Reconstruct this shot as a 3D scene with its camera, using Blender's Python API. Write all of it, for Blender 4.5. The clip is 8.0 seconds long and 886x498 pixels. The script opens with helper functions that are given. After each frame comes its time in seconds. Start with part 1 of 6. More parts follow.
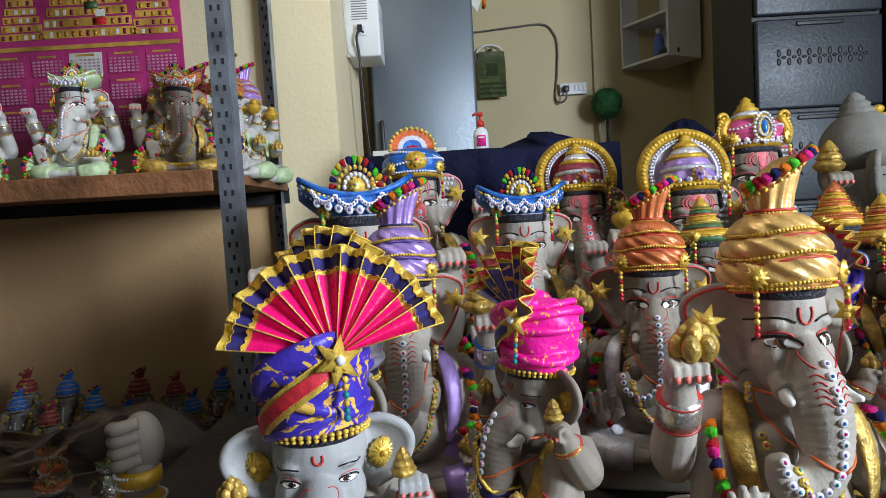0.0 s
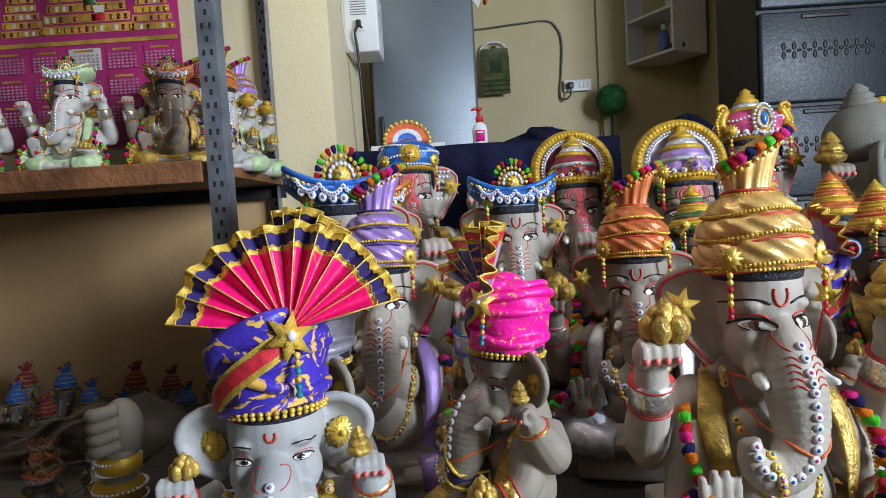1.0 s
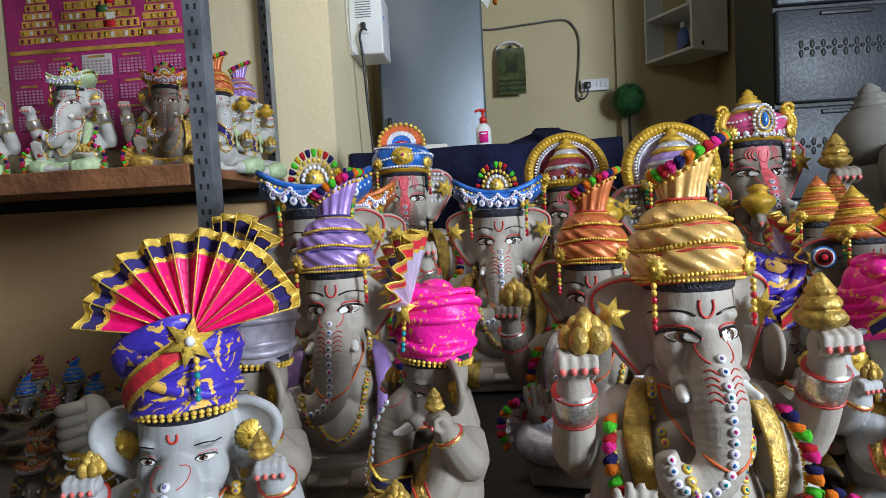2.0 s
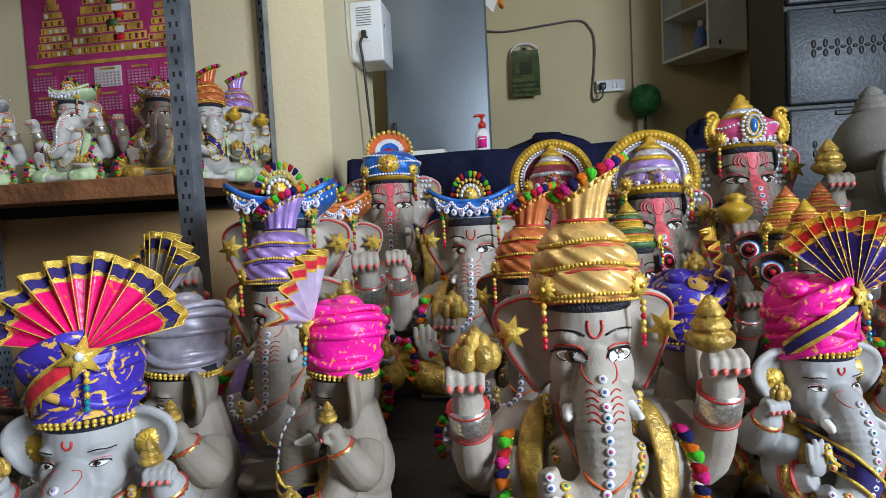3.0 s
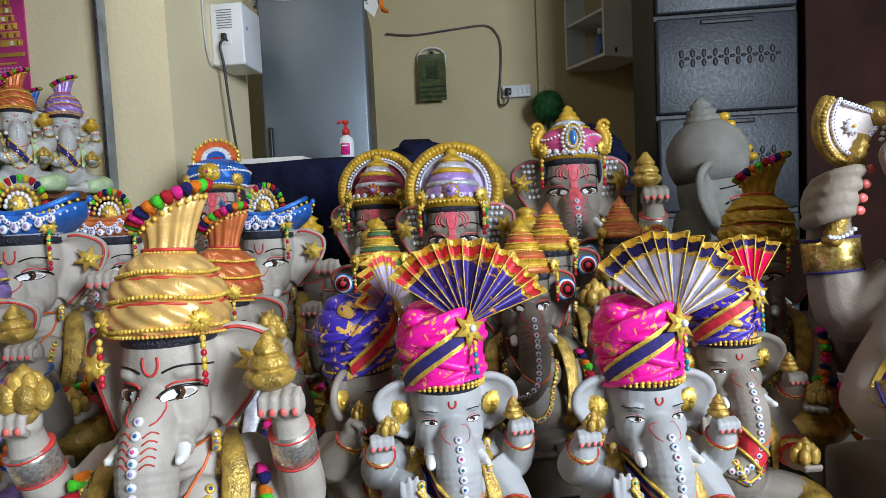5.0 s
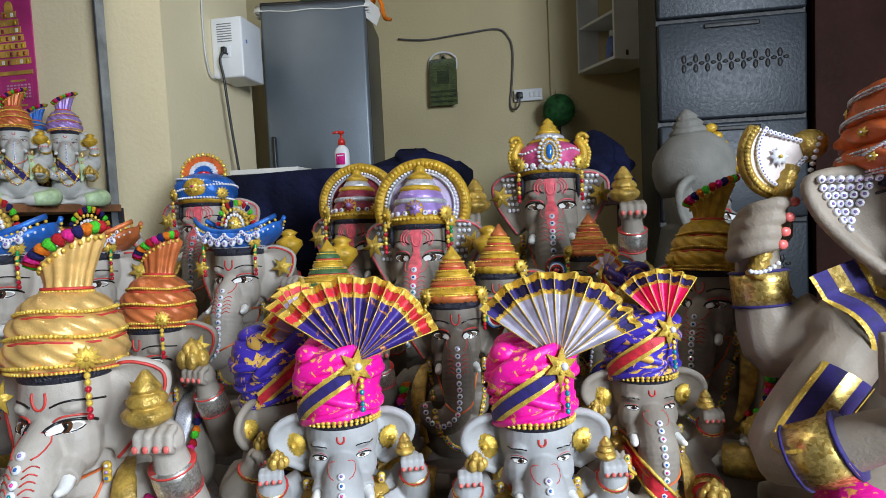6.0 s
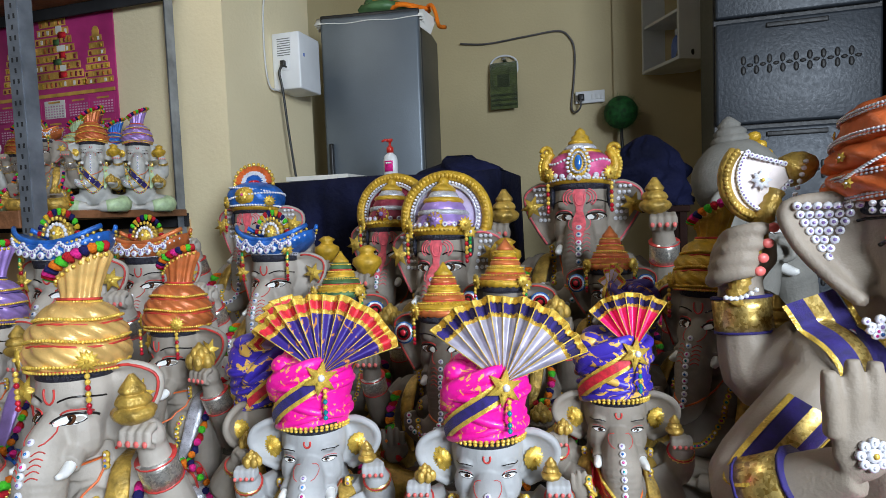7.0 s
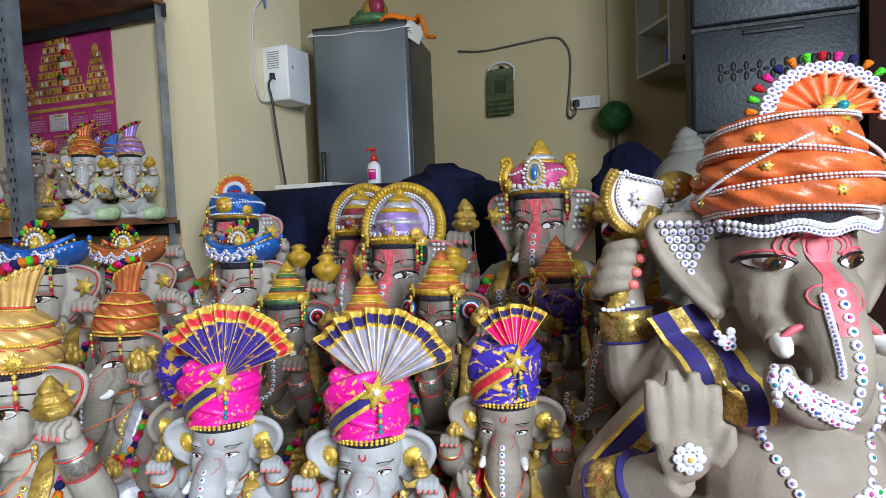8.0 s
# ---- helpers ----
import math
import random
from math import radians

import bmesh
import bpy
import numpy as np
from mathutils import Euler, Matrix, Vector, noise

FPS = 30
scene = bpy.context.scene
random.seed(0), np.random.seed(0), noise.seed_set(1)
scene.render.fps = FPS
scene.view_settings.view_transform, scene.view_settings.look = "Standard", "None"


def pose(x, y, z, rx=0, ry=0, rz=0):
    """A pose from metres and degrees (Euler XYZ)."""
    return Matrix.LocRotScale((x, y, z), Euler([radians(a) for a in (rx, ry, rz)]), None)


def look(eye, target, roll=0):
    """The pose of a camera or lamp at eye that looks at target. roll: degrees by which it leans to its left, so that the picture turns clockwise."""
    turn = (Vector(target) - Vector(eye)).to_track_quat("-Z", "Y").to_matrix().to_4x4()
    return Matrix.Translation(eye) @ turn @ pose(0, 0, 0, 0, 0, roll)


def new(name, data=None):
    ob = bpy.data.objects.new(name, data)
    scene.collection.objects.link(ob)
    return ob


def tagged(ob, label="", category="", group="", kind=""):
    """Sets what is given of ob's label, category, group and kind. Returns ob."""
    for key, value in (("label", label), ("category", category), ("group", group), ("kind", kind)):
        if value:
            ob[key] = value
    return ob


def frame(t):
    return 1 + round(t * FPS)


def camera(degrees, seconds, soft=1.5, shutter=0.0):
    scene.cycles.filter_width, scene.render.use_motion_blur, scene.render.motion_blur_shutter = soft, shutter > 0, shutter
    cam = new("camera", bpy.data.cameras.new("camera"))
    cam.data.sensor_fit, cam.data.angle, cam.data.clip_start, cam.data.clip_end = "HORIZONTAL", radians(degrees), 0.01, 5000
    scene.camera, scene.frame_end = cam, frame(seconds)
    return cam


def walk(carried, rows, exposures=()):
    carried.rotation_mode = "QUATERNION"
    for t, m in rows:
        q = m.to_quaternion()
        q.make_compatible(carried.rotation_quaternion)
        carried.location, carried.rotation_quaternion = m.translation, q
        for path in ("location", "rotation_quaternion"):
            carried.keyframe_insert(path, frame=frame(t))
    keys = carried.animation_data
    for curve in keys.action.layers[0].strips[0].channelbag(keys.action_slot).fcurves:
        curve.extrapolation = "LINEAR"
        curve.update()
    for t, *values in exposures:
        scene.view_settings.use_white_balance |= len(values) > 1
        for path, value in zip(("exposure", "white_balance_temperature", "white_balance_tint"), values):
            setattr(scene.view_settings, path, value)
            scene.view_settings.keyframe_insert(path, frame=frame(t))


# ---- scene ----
from mathutils.bvhtree import BVHTree

cam = camera(73.4, 8.0, soft=0.3)
METRES, EYE, TILT, LEAN, TURN = 1.5, 0.72, 0.0, 0.0, 0.0
ROWS = [
    (0.0, 0.0, 0.0, 0.0, -0.2, -3.58, 3.25),
    (0.5, 0.0079, 0.004, -0.0091, 0.06, -3.43, 3.31),
    (1.0, 0.0358, 0.0059, -0.0198, 0.88, -3.4, 3.34),
    (1.5, 0.078, 0.0064, -0.0198, 2.1, -3.38, 3.19),
    (3.0, 0.2458, -0.0015, -0.0036, 7.68, -3.36, 2.94),
    (3.5, 0.3204, -0.0003, -0.0004, 8.04, -3.38, 3.05),
    (4.0, 0.4009, 0.0137, -0.0068, 7.76, -3.43, 2.99),
    (4.5, 0.4876, 0.0375, -0.0, 7.33, -3.5, 2.81),
    (5.0, 0.5716, 0.0615, 0.0044, 5.22, -3.49, 2.69),
    (6.5, 0.7633, 0.0746, 0.051, 12.66, -3.71, 2.44),
    (7.0, 0.8237, 0.071, 0.057, 16.79, -3.54, 2.16),
    (7.5, 0.8946, 0.0658, 0.0642, 19.26, -3.43, 2.24),
    (8.0, 0.9747, 0.0704, 0.0687, 19.37, -3.32, 2.28),
]
walk(cam, [(t, pose(0, 0, EYE, TILT, LEAN, TURN) @ pose(METRES * x, METRES * y, METRES * z, 90 + pitch, roll, yaw)) for t, x, y, z, yaw, pitch, roll in ROWS],
     exposures=[(0.0, 0.1), (3.0, -0.1), (5.0, -0.16), (6.5, -0.22), (8.0, -0.24)])

# ---- light: daylight through the open shop front, one tube lamp on the ceiling ----
world = bpy.data.worlds.new("sky")
scene.world = world
world.use_nodes = True
wn = world.node_tree
sky = wn.nodes.new("ShaderNodeTexSky")
sky.sky_type, sky.sun_disc, sky.sun_elevation, sky.sun_rotation = "NISHITA", False, radians(48), radians(200)
wn.links.new(sky.outputs[0], wn.nodes["Background"].inputs[0])
wn.nodes["Background"].inputs[1].default_value = 0.02


def area(name, eye, target, sx, sy, power, col):
    d = bpy.data.lights.new(name, "AREA")
    d.shape, d.size, d.size_y, d.energy, d.color = "RECTANGLE", sx, sy, power, col
    ob = new(name, d)
    ob.matrix_world = look(eye, target)
    return ob


area("shop_front_daylight", (3.2, -1.35, 1.75), (-0.2, 1.5, 0.6), 1.2, 1.2, 258, (0.79, 0.90, 1.03))
area("tube_lamp_light", (-0.5, 1.1, 2.9), (-0.5, 1.1, 0.0), 1.2, 0.1, 15, (1.0, 0.95, 0.86))

# ---- materials ----
MATS = {}


def mat(name, col, rough=0.6, metal=0.0, var=0.15, scale=8.0, bump=0.1, bscale=40.0, coat=0.0, sheen=0.0, spec=0.5, col2=None, dirt=0.0):
    m = bpy.data.materials.new(name)
    m.use_nodes = True
    nt = m.node_tree
    b = nt.nodes["Principled BSDF"]
    b.inputs["Roughness"].default_value, b.inputs["Metallic"].default_value = rough, metal
    b.inputs["Coat Weight"].default_value, b.inputs["Sheen Weight"].default_value = coat, sheen
    b.inputs["Specular IOR Level"].default_value = spec
    tc = nt.nodes.new("ShaderNodeTexCoord")
    n1 = nt.nodes.new("ShaderNodeTexNoise")
    n1.inputs["Scale"].default_value, n1.inputs["Detail"].default_value = scale, 6
    nt.links.new(tc.outputs["Object"], n1.inputs["Vector"])
    ramp = nt.nodes.new("ShaderNodeValToRGB")
    c2 = col2 or tuple(max(0.0, c * (1 - 2 * var)) for c in col)
    hi = tuple(min(1.0, c * (1 + var * 0.6)) for c in col)
    ramp.color_ramp.elements[0].position, ramp.color_ramp.elements[1].position = 0.3, 0.68
    ramp.color_ramp.elements[0].color, ramp.color_ramp.elements[1].color = (*c2, 1), (*hi, 1)
    nt.links.new(n1.outputs["Fac"], ramp.inputs["Fac"])
    nt.links.new(ramp.outputs["Color"], b.inputs["Base Color"])
    n2 = nt.nodes.new("ShaderNodeTexNoise")
    n2.inputs["Scale"].default_value, n2.inputs["Detail"].default_value = bscale, 5
    nt.links.new(tc.outputs["Object"], n2.inputs["Vector"])
    mr = nt.nodes.new("ShaderNodeMapRange")
    mr.inputs["To Min"].default_value, mr.inputs["To Max"].default_value = max(0.02, rough - 0.12), min(1.0, rough + 0.12)
    nt.links.new(n2.outputs["Fac"], mr.inputs["Value"])
    nt.links.new(mr.outputs["Result"], b.inputs["Roughness"])
    if bump:
        bp = nt.nodes.new("ShaderNodeBump")
        bp.inputs["Strength"].default_value, bp.inputs["Distance"].default_value = bump, 0.02
        nt.links.new(n2.outputs["Fac"], bp.inputs["Height"])
        nt.links.new(bp.outputs["Normal"], b.inputs["Normal"])
    MATS[name] = m
    return m


def brocade(name, base, thread, scale=5.0, cover=0.56, rough=0.42):
    """Satin cloth with a woven metal-thread scroll pattern."""
    m = mat(name, base, rough, 0.0, 0.07, 3.0, 0.12, 9)
    nt = m.node_tree
    b = nt.nodes["Principled BSDF"]
    tc = nt.nodes.new("ShaderNodeTexCoord")
    n = nt.nodes.new("ShaderNodeTexNoise")
    n.inputs["Scale"].default_value, n.inputs["Detail"].default_value, n.inputs["Distortion"].default_value = scale, 3, 2.6
    nt.links.new(tc.outputs["Object"], n.inputs["Vector"])
    r = nt.nodes.new("ShaderNodeValToRGB")
    r.color_ramp.elements[0].position, r.color_ramp.elements[1].position = cover, cover + 0.02
    nt.links.new(n.outputs["Fac"], r.inputs["Fac"])
    mix = nt.nodes.new("ShaderNodeMix")
    mix.data_type = "RGBA"
    nt.links.new(r.outputs["Color"], mix.inputs["Factor"])
    old = b.inputs["Base Color"].links[0].from_socket
    nt.links.new(old, mix.inputs["A"])
    mix.inputs["B"].default_value = (*thread, 1)
    nt.links.new(mix.outputs["Result"], b.inputs["Base Color"])
    return m


def sequin(name, base, spark, scale=22.0):
    """Glitter tape: small facets, each with its own tilt and tone."""
    m = mat(name, base, 0.32, 0.85, 0.2, 6.0, 0.0)
    nt = m.node_tree
    b = nt.nodes["Principled BSDF"]
    tc = nt.nodes.new("ShaderNodeTexCoord")
    v = nt.nodes.new("ShaderNodeTexVoronoi")
    v.inputs["Scale"].default_value = scale
    nt.links.new(tc.outputs["Object"], v.inputs["Vector"])
    mix = nt.nodes.new("ShaderNodeMix")
    mix.data_type = "RGBA"
    sep = nt.nodes.new("ShaderNodeSeparateColor")
    nt.links.new(v.outputs["Color"], sep.inputs["Color"])
    nt.links.new(sep.outputs[0], mix.inputs["Factor"])
    mix.inputs["A"].default_value, mix.inputs["B"].default_value = (*base, 1), (*spark, 1)
    nt.links.new(mix.outputs["Result"], b.inputs["Base Color"])
    bp = nt.nodes.new("ShaderNodeBump")
    bp.inputs["Strength"].default_value, bp.inputs["Distance"].default_value = 0.9, 0.05
    nt.links.new(sep.outputs[1], bp.inputs["Height"])
    nt.links.new(bp.outputs["Normal"], b.inputs["Normal"])
    return m


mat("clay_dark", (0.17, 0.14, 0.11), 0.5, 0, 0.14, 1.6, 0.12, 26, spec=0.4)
mat("clay_warm", (0.30, 0.247, 0.192), 0.6, 0, 0.10, 1.6, 0.12, 26, spec=0.35)
mat("clay_light", (0.42, 0.372, 0.318), 0.55, 0, 0.10, 1.6, 0.12, 26, spec=0.4)
mat("clay", (0.275, 0.236, 0.192), 0.62, 0, 0.10, 1.6, 0.12, 26, spec=0.35)
mat("clay_blue", (0.39, 0.39, 0.39), 0.55, 0, 0.08, 1.6, 0.10, 26, spec=0.4)
mat("clay_raw", (0.22, 0.21, 0.185), 0.8, 0, 0.15, 1.4, 0.2, 20)
mat("clay_pale", (0.50, 0.49, 0.46), 0.5, 0, 0.10, 1.6, 0.1, 26)
mat("gold", (0.58, 0.37, 0.075), 0.36, 0.35, 0.3, 4.0, 0.25, 14)
mat("gold_paint", (0.84, 0.52, 0.17), 0.32, 0.3, 0.18, 2.5, 0.12, 22)
mat("gold_bright", (0.92, 0.60, 0.10), 0.24, 0.3, 0.2, 5.0, 0.25, 30)
mat("mustard", (0.62, 0.37, 0.03), 0.4, 0.2, 0.2, 4.0, 0.2, 24)
mat("copper", (0.62, 0.17, 0.05), 0.36, 0.25, 0.2, 2.5, 0.12, 22)
mat("orange_paint", (0.74, 0.15, 0.035), 0.4, 0.05, 0.2, 2.5, 0.12, 22)
mat("lilac", (0.42, 0.27, 0.66), 0.34, 0.3, 0.18, 2.5, 0.12, 22)
mat("lilac_pale", (0.56, 0.48, 0.66), 0.42, 0.15, 0.12, 3.0, 0.1, 22)
mat("blue_paint", (0.03, 0.17, 0.62), 0.34, 0.25, 0.25, 3.0, 0.15, 22)
mat("maroon", (0.30, 0.03, 0.06), 0.42, 0.1, 0.25, 3.0, 0.15, 22)
mat("pink_paint", (0.70, 0.10, 0.28), 0.42, 0.1, 0.2, 3.0, 0.15, 22)
mat("green_paint", (0.07, 0.16, 0.06), 0.45, 0.1, 0.25, 3.0, 0.15, 22)
mat("mint_paint", (0.48, 0.62, 0.36), 0.45, 0.0, 0.15, 3.0, 0.15, 22)
mat("silver", (0.66, 0.66, 0.72), 0.3, 0.4, 0.2, 4.0, 0.2, 30)
mat("hair", (0.02, 0.02, 0.035), 0.5, 0, 0.3, 6.0, 0.5, 18)
mat("red_line", (0.62, 0.05, 0.04), 0.5, 0, 0.2, 6.0, 0.05)
mat("pink_line", (0.80, 0.13, 0.16), 0.5, 0, 0.2, 6.0, 0.05)
mat("nail", (0.78, 0.16, 0.14), 0.35, 0, 0.1, 6.0, 0.0)
mat("white_paint", (0.80, 0.79, 0.76), 0.4, 0, 0.08, 4.0, 0.05)
mat("black_paint", (0.012, 0.01, 0.01), 0.25, 0, 0.2, 4.0, 0.0)
mat("iris", (0.09, 0.035, 0.015), 0.15, 0, 0.3, 9.0, 0.0, coat=0.5)
mat("gem_white", (0.86, 0.86, 0.92), 0.14, 0.15, 0.1, 9.0, 0.0)
mat("axe_pale", (0.72, 0.62, 0.58), 0.45, 0, 0.08, 4.0, 0.05)
mat("gem_violet", (0.42, 0.30, 0.66), 0.12, 0.4, 0.2, 9.0, 0.0)
mat("gem_blue", (0.04, 0.20, 0.62), 0.10, 0.3, 0.2, 9.0, 0.0, coat=0.6)
mat("gem_teal", (0.02, 0.33, 0.40), 0.12, 0.3, 0.2, 9.0, 0.0, coat=0.6)
mat("gem_red", (0.62, 0.02, 0.04), 0.12, 0.2, 0.2, 9.0, 0.0, coat=0.6)
mat("gem_pink", (0.85, 0.06, 0.35), 0.15, 0.2, 0.2, 9.0, 0.0, coat=0.6)
mat("gem_green", (0.03, 0.40, 0.10), 0.12, 0.2, 0.2, 9.0, 0.0, coat=0.6)
for nm, c in (("pom_orange", (0.95, 0.22, 0.015)), ("pom_pink", (0.92, 0.03, 0.30)), ("pom_green", (0.10, 0.72, 0.04)), ("pom_navy", (0.02, 0.02, 0.12)),
              ("pom_red", (0.6, 0.02, 0.03)), ("pom_yellow", (0.8, 0.5, 0.03))):
    mat(nm, c, 0.85, 0, 0.15, 20, 0.6, 60, spec=0.2)
brocade("cloth_pink", (1.0, 0.01, 0.36), (0.95, 0.42, 0.12), 2.6, 0.60)
brocade("cloth_blue", (0.06, 0.035, 0.44), (0.8, 0.48, 0.1), 1.9, 0.565, 0.36)
brocade("cloth_navy", (0.05, 0.025, 0.22), (0.62, 0.25, 0.05), 1.6, 0.60)
brocade("fan_pink", (0.86, 0.008, 0.16), (0.85, 0.12, 0.05), 2.6, 0.66, 0.3)
mat("fan_silver", (0.50, 0.46, 0.55), 0.34, 0.25, 0.2, 3.0, 0.1, 30)
mat("velvet_navy", (0.02, 0.008, 0.15), 0.7, 0, 0.25, 8.0, 0.2, 60, sheen=0.15)
mat("ribbon_red", (0.72, 0.03, 0.05), 0.45, 0, 0.2, 8.0, 0.2, 50)
sequin("sequin_silver", (0.50, 0.47, 0.44), (0.90, 0.86, 0.78))
sequin("sequin_gold", (0.50, 0.30, 0.06), (0.95, 0.72, 0.25), 26)

# ---- mesh tools ----


class Build:
    """Collects smooth pieces with a material each into one mesh."""

    def __init__(self):
        self.v, self.f, self.m, self.n, self.flat = [], [], [], 0, set()

    def add(self, verts, faces, name):
        verts = np.asarray(verts, float)
        self.v.append(verts)
        n = self.n
        self.f.extend([tuple(i + n for i in q) for q in faces])
        self.m.extend([name] * len(faces))
        self.n += len(verts)

    def folded(self, p, name):
        """A grid whose folds stay sharp."""
        n = len(self.f)
        self.grid(p, name)
        self.flat.update(range(n, len(self.f)))

    def grid(self, p, name, close_u=False, close_v=False, caps=False):
        """p: rows x columns x 3."""
        p = np.asarray(p, float)
        a, b = p.shape[:2]
        fs = []
        for i in range(a if close_u else a - 1):
            for j in range(b if close_v else b - 1):
                i2, j2 = (i + 1) % a, (j + 1) % b
                fs.append((i * b + j, i * b + j2, i2 * b + j2, i2 * b + j))
        if caps:
            fs.append(tuple(range(b))[::-1])
            fs.append(tuple((a - 1) * b + j for j in range(b)))
        self.add(p.reshape(-1, 3), fs, name)

    def ball(self, c, r, name, m=None, seg=12, rings=8):
        r = (r, r, r) if np.isscalar(r) else r
        th = np.linspace(0, 2 * np.pi, seg, endpoint=False)
        ph = np.linspace(0.06, np.pi - 0.06, rings)
        p = np.stack([np.outer(np.sin(ph), np.cos(th)) * r[0], np.outer(np.sin(ph), np.sin(th)) * r[1], np.outer(np.cos(ph), np.ones(seg)) * r[2]], -1)
        p = p[::-1]
        if m is not None:
            p = p @ np.array(m.to_3x3()).T
        self.grid(p + np.asarray(c, float), name, close_v=True, caps=True)

    def tube(self, pts, rad, name, seg=8, flat=1.0, side=None, closed=False):
        """A tube along pts; flat squeezes it along the direction side."""
        pts = np.asarray(pts, float)
        n = len(pts)
        rad = np.full(n, rad) if np.isscalar(rad) else np.interp(np.linspace(0, 1, n), np.linspace(0, 1, len(rad)), rad)
        tan = np.gradient(pts, axis=0) if not closed else np.roll(pts, -1, 0) - np.roll(pts, 1, 0)
        tan /= np.linalg.norm(tan, axis=1)[:, None] + 1e-9
        ref = np.array(side if side is not None else (0.31, 0.17, 0.93), float)
        out = []
        for i in range(n):
            a = ref - tan[i] * np.dot(ref, tan[i])
            if np.linalg.norm(a) < 0.05:
                a = np.cross(tan[i], (1, 0, 0)) + 0.01
            a /= np.linalg.norm(a)
            if side is None:
                ref = a
            b = np.cross(tan[i], a)
            th = np.linspace(0, 2 * np.pi, seg, endpoint=False)
            out.append(pts[i] + rad[i] * (np.outer(np.cos(th) * flat, a) + np.outer(np.sin(th), b)))
        self.grid(out, name, close_u=closed, close_v=True, caps=not closed)

    def lathe(self, prof, name, seg=24, c=(0, 0, 0), flute=0.0, count=0, twist=0.0, sq=(1, 1), m=None):
        """prof: (radius, height) rows, bottom to top; flute, count and twist cut slanting folds."""
        if count and twist:
            prof = bez([(r, z, 0) for r, z in prof], 4 * len(prof))[:, :2]
        th = np.linspace(0, 2 * np.pi, seg, endpoint=False)
        rows = []
        for r, z in prof:
            rr = r * (1 + flute * np.sin(count * th + twist * z)) if count else np.full(seg, r)
            rows.append(np.stack([rr * np.cos(th) * sq[0], rr * np.sin(th) * sq[1], np.full(seg, z)], -1))
        p = np.array(rows)
        if m is not None:
            p = p @ np.array(m.to_3x3()).T
        self.grid(p + np.asarray(c, float), name, close_v=True, caps=True)

    def block(self, c, s, name, bev=0.0, m=None):
        """A box of full sizes s with a chamfer of width bev."""
        bm = bmesh.new()
        bmesh.ops.create_cube(bm, size=1)
        bmesh.ops.scale(bm, vec=s, verts=bm.verts)
        if bev:
            bmesh.ops.bevel(bm, geom=bm.edges[:], offset=bev, segments=2, profile=0.6, affect="EDGES")
        v = np.array([x.co for x in bm.verts])
        if m is not None:
            v = v @ np.array(m.to_3x3()).T
        bm.verts.index_update()
        self.add(v + np.asarray(c, float), [tuple(x.index for x in q.verts) for q in bm.faces], name)
        bm.free()

    def mesh(self, name, flat=()):
        me = bpy.data.meshes.new(name)
        v = np.concatenate(self.v)
        me.from_pydata(v.tolist(), [], self.f)
        names = sorted(set(self.m))
        for nm in names:
            me.materials.append(MATS[nm])
        me.polygons.foreach_set("material_index", [names.index(x) for x in self.m])
        me.polygons.foreach_set("use_smooth", [x not in flat and i not in self.flat for i, x in enumerate(self.m)])
        me.update()
        return me


def bez(pts, n=16):
    """A smooth curve through pts."""
    pts = np.asarray(pts, float)
    k = len(pts)
    ext = np.vstack([2 * pts[0] - pts[1], pts, 2 * pts[-1] - pts[-2]])
    out = []
    for t in np.linspace(0, k - 1, n):
        i = min(int(t), k - 2)
        f = t - i
        a, b, c, d = ext[i], ext[i + 1], ext[i + 2], ext[i + 3]
        out.append(0.5 * ((2 * b) + (c - a) * f + (2 * a - 5 * b + 4 * c - d) * f * f + (3 * b - a - 3 * c + d) * f ** 3))
    return np.array(out)


def thing(name, label, category, loc=(0, 0, 0), group="", kind="", rz=0):
    ob = new(name)
    ob.empty_display_size = 0.05
    ob.matrix_world = pose(*loc, 0, 0, rz)
    return tagged(ob, label, category, group, kind)


def part(name, b, parent, label="", flat=()):
    ob = new(name, b.mesh(name, flat))
    ob.parent = parent
    return tagged(ob, label)


def solo(name, b, label, category, m=None, group="", kind="", flat=()):
    ob = new(name, b.mesh(name, flat))
    if m is not None:
        ob.matrix_world = m
    return tagged(ob, label, category, group, kind)

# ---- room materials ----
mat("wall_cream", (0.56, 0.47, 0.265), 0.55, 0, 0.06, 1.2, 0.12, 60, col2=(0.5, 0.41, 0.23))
# tan holds the shade and warm bounce under the rack shelf
mat("wall_tan", (0.62, 0.40, 0.2), 0.55, 0, 0.08, 1.2, 0.12, 60)
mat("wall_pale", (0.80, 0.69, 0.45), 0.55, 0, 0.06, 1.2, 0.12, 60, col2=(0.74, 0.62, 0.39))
# dark tone for out-of-view walls, keeps bounced light low
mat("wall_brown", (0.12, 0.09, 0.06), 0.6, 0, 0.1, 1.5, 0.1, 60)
# ceiling colour kept dark so that less light bounces down
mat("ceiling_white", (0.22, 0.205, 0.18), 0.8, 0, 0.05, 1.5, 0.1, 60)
mat("floor_stone", (0.16, 0.14, 0.12), 0.35, 0, 0.2, 3.0, 0.1, 40)
mat("grout", (0.07, 0.065, 0.06), 0.9, 0, 0.2, 6.0, 0.2, 60)
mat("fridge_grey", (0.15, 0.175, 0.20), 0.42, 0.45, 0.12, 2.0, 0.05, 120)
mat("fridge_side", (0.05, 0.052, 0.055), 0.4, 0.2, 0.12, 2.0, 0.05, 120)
mat("plastic_white", (0.74, 0.75, 0.76), 0.38, 0, 0.05, 6.0, 0.03, 80)
mat("plastic_black", (0.015, 0.015, 0.016), 0.4, 0, 0.3, 6.0, 0.05, 80)
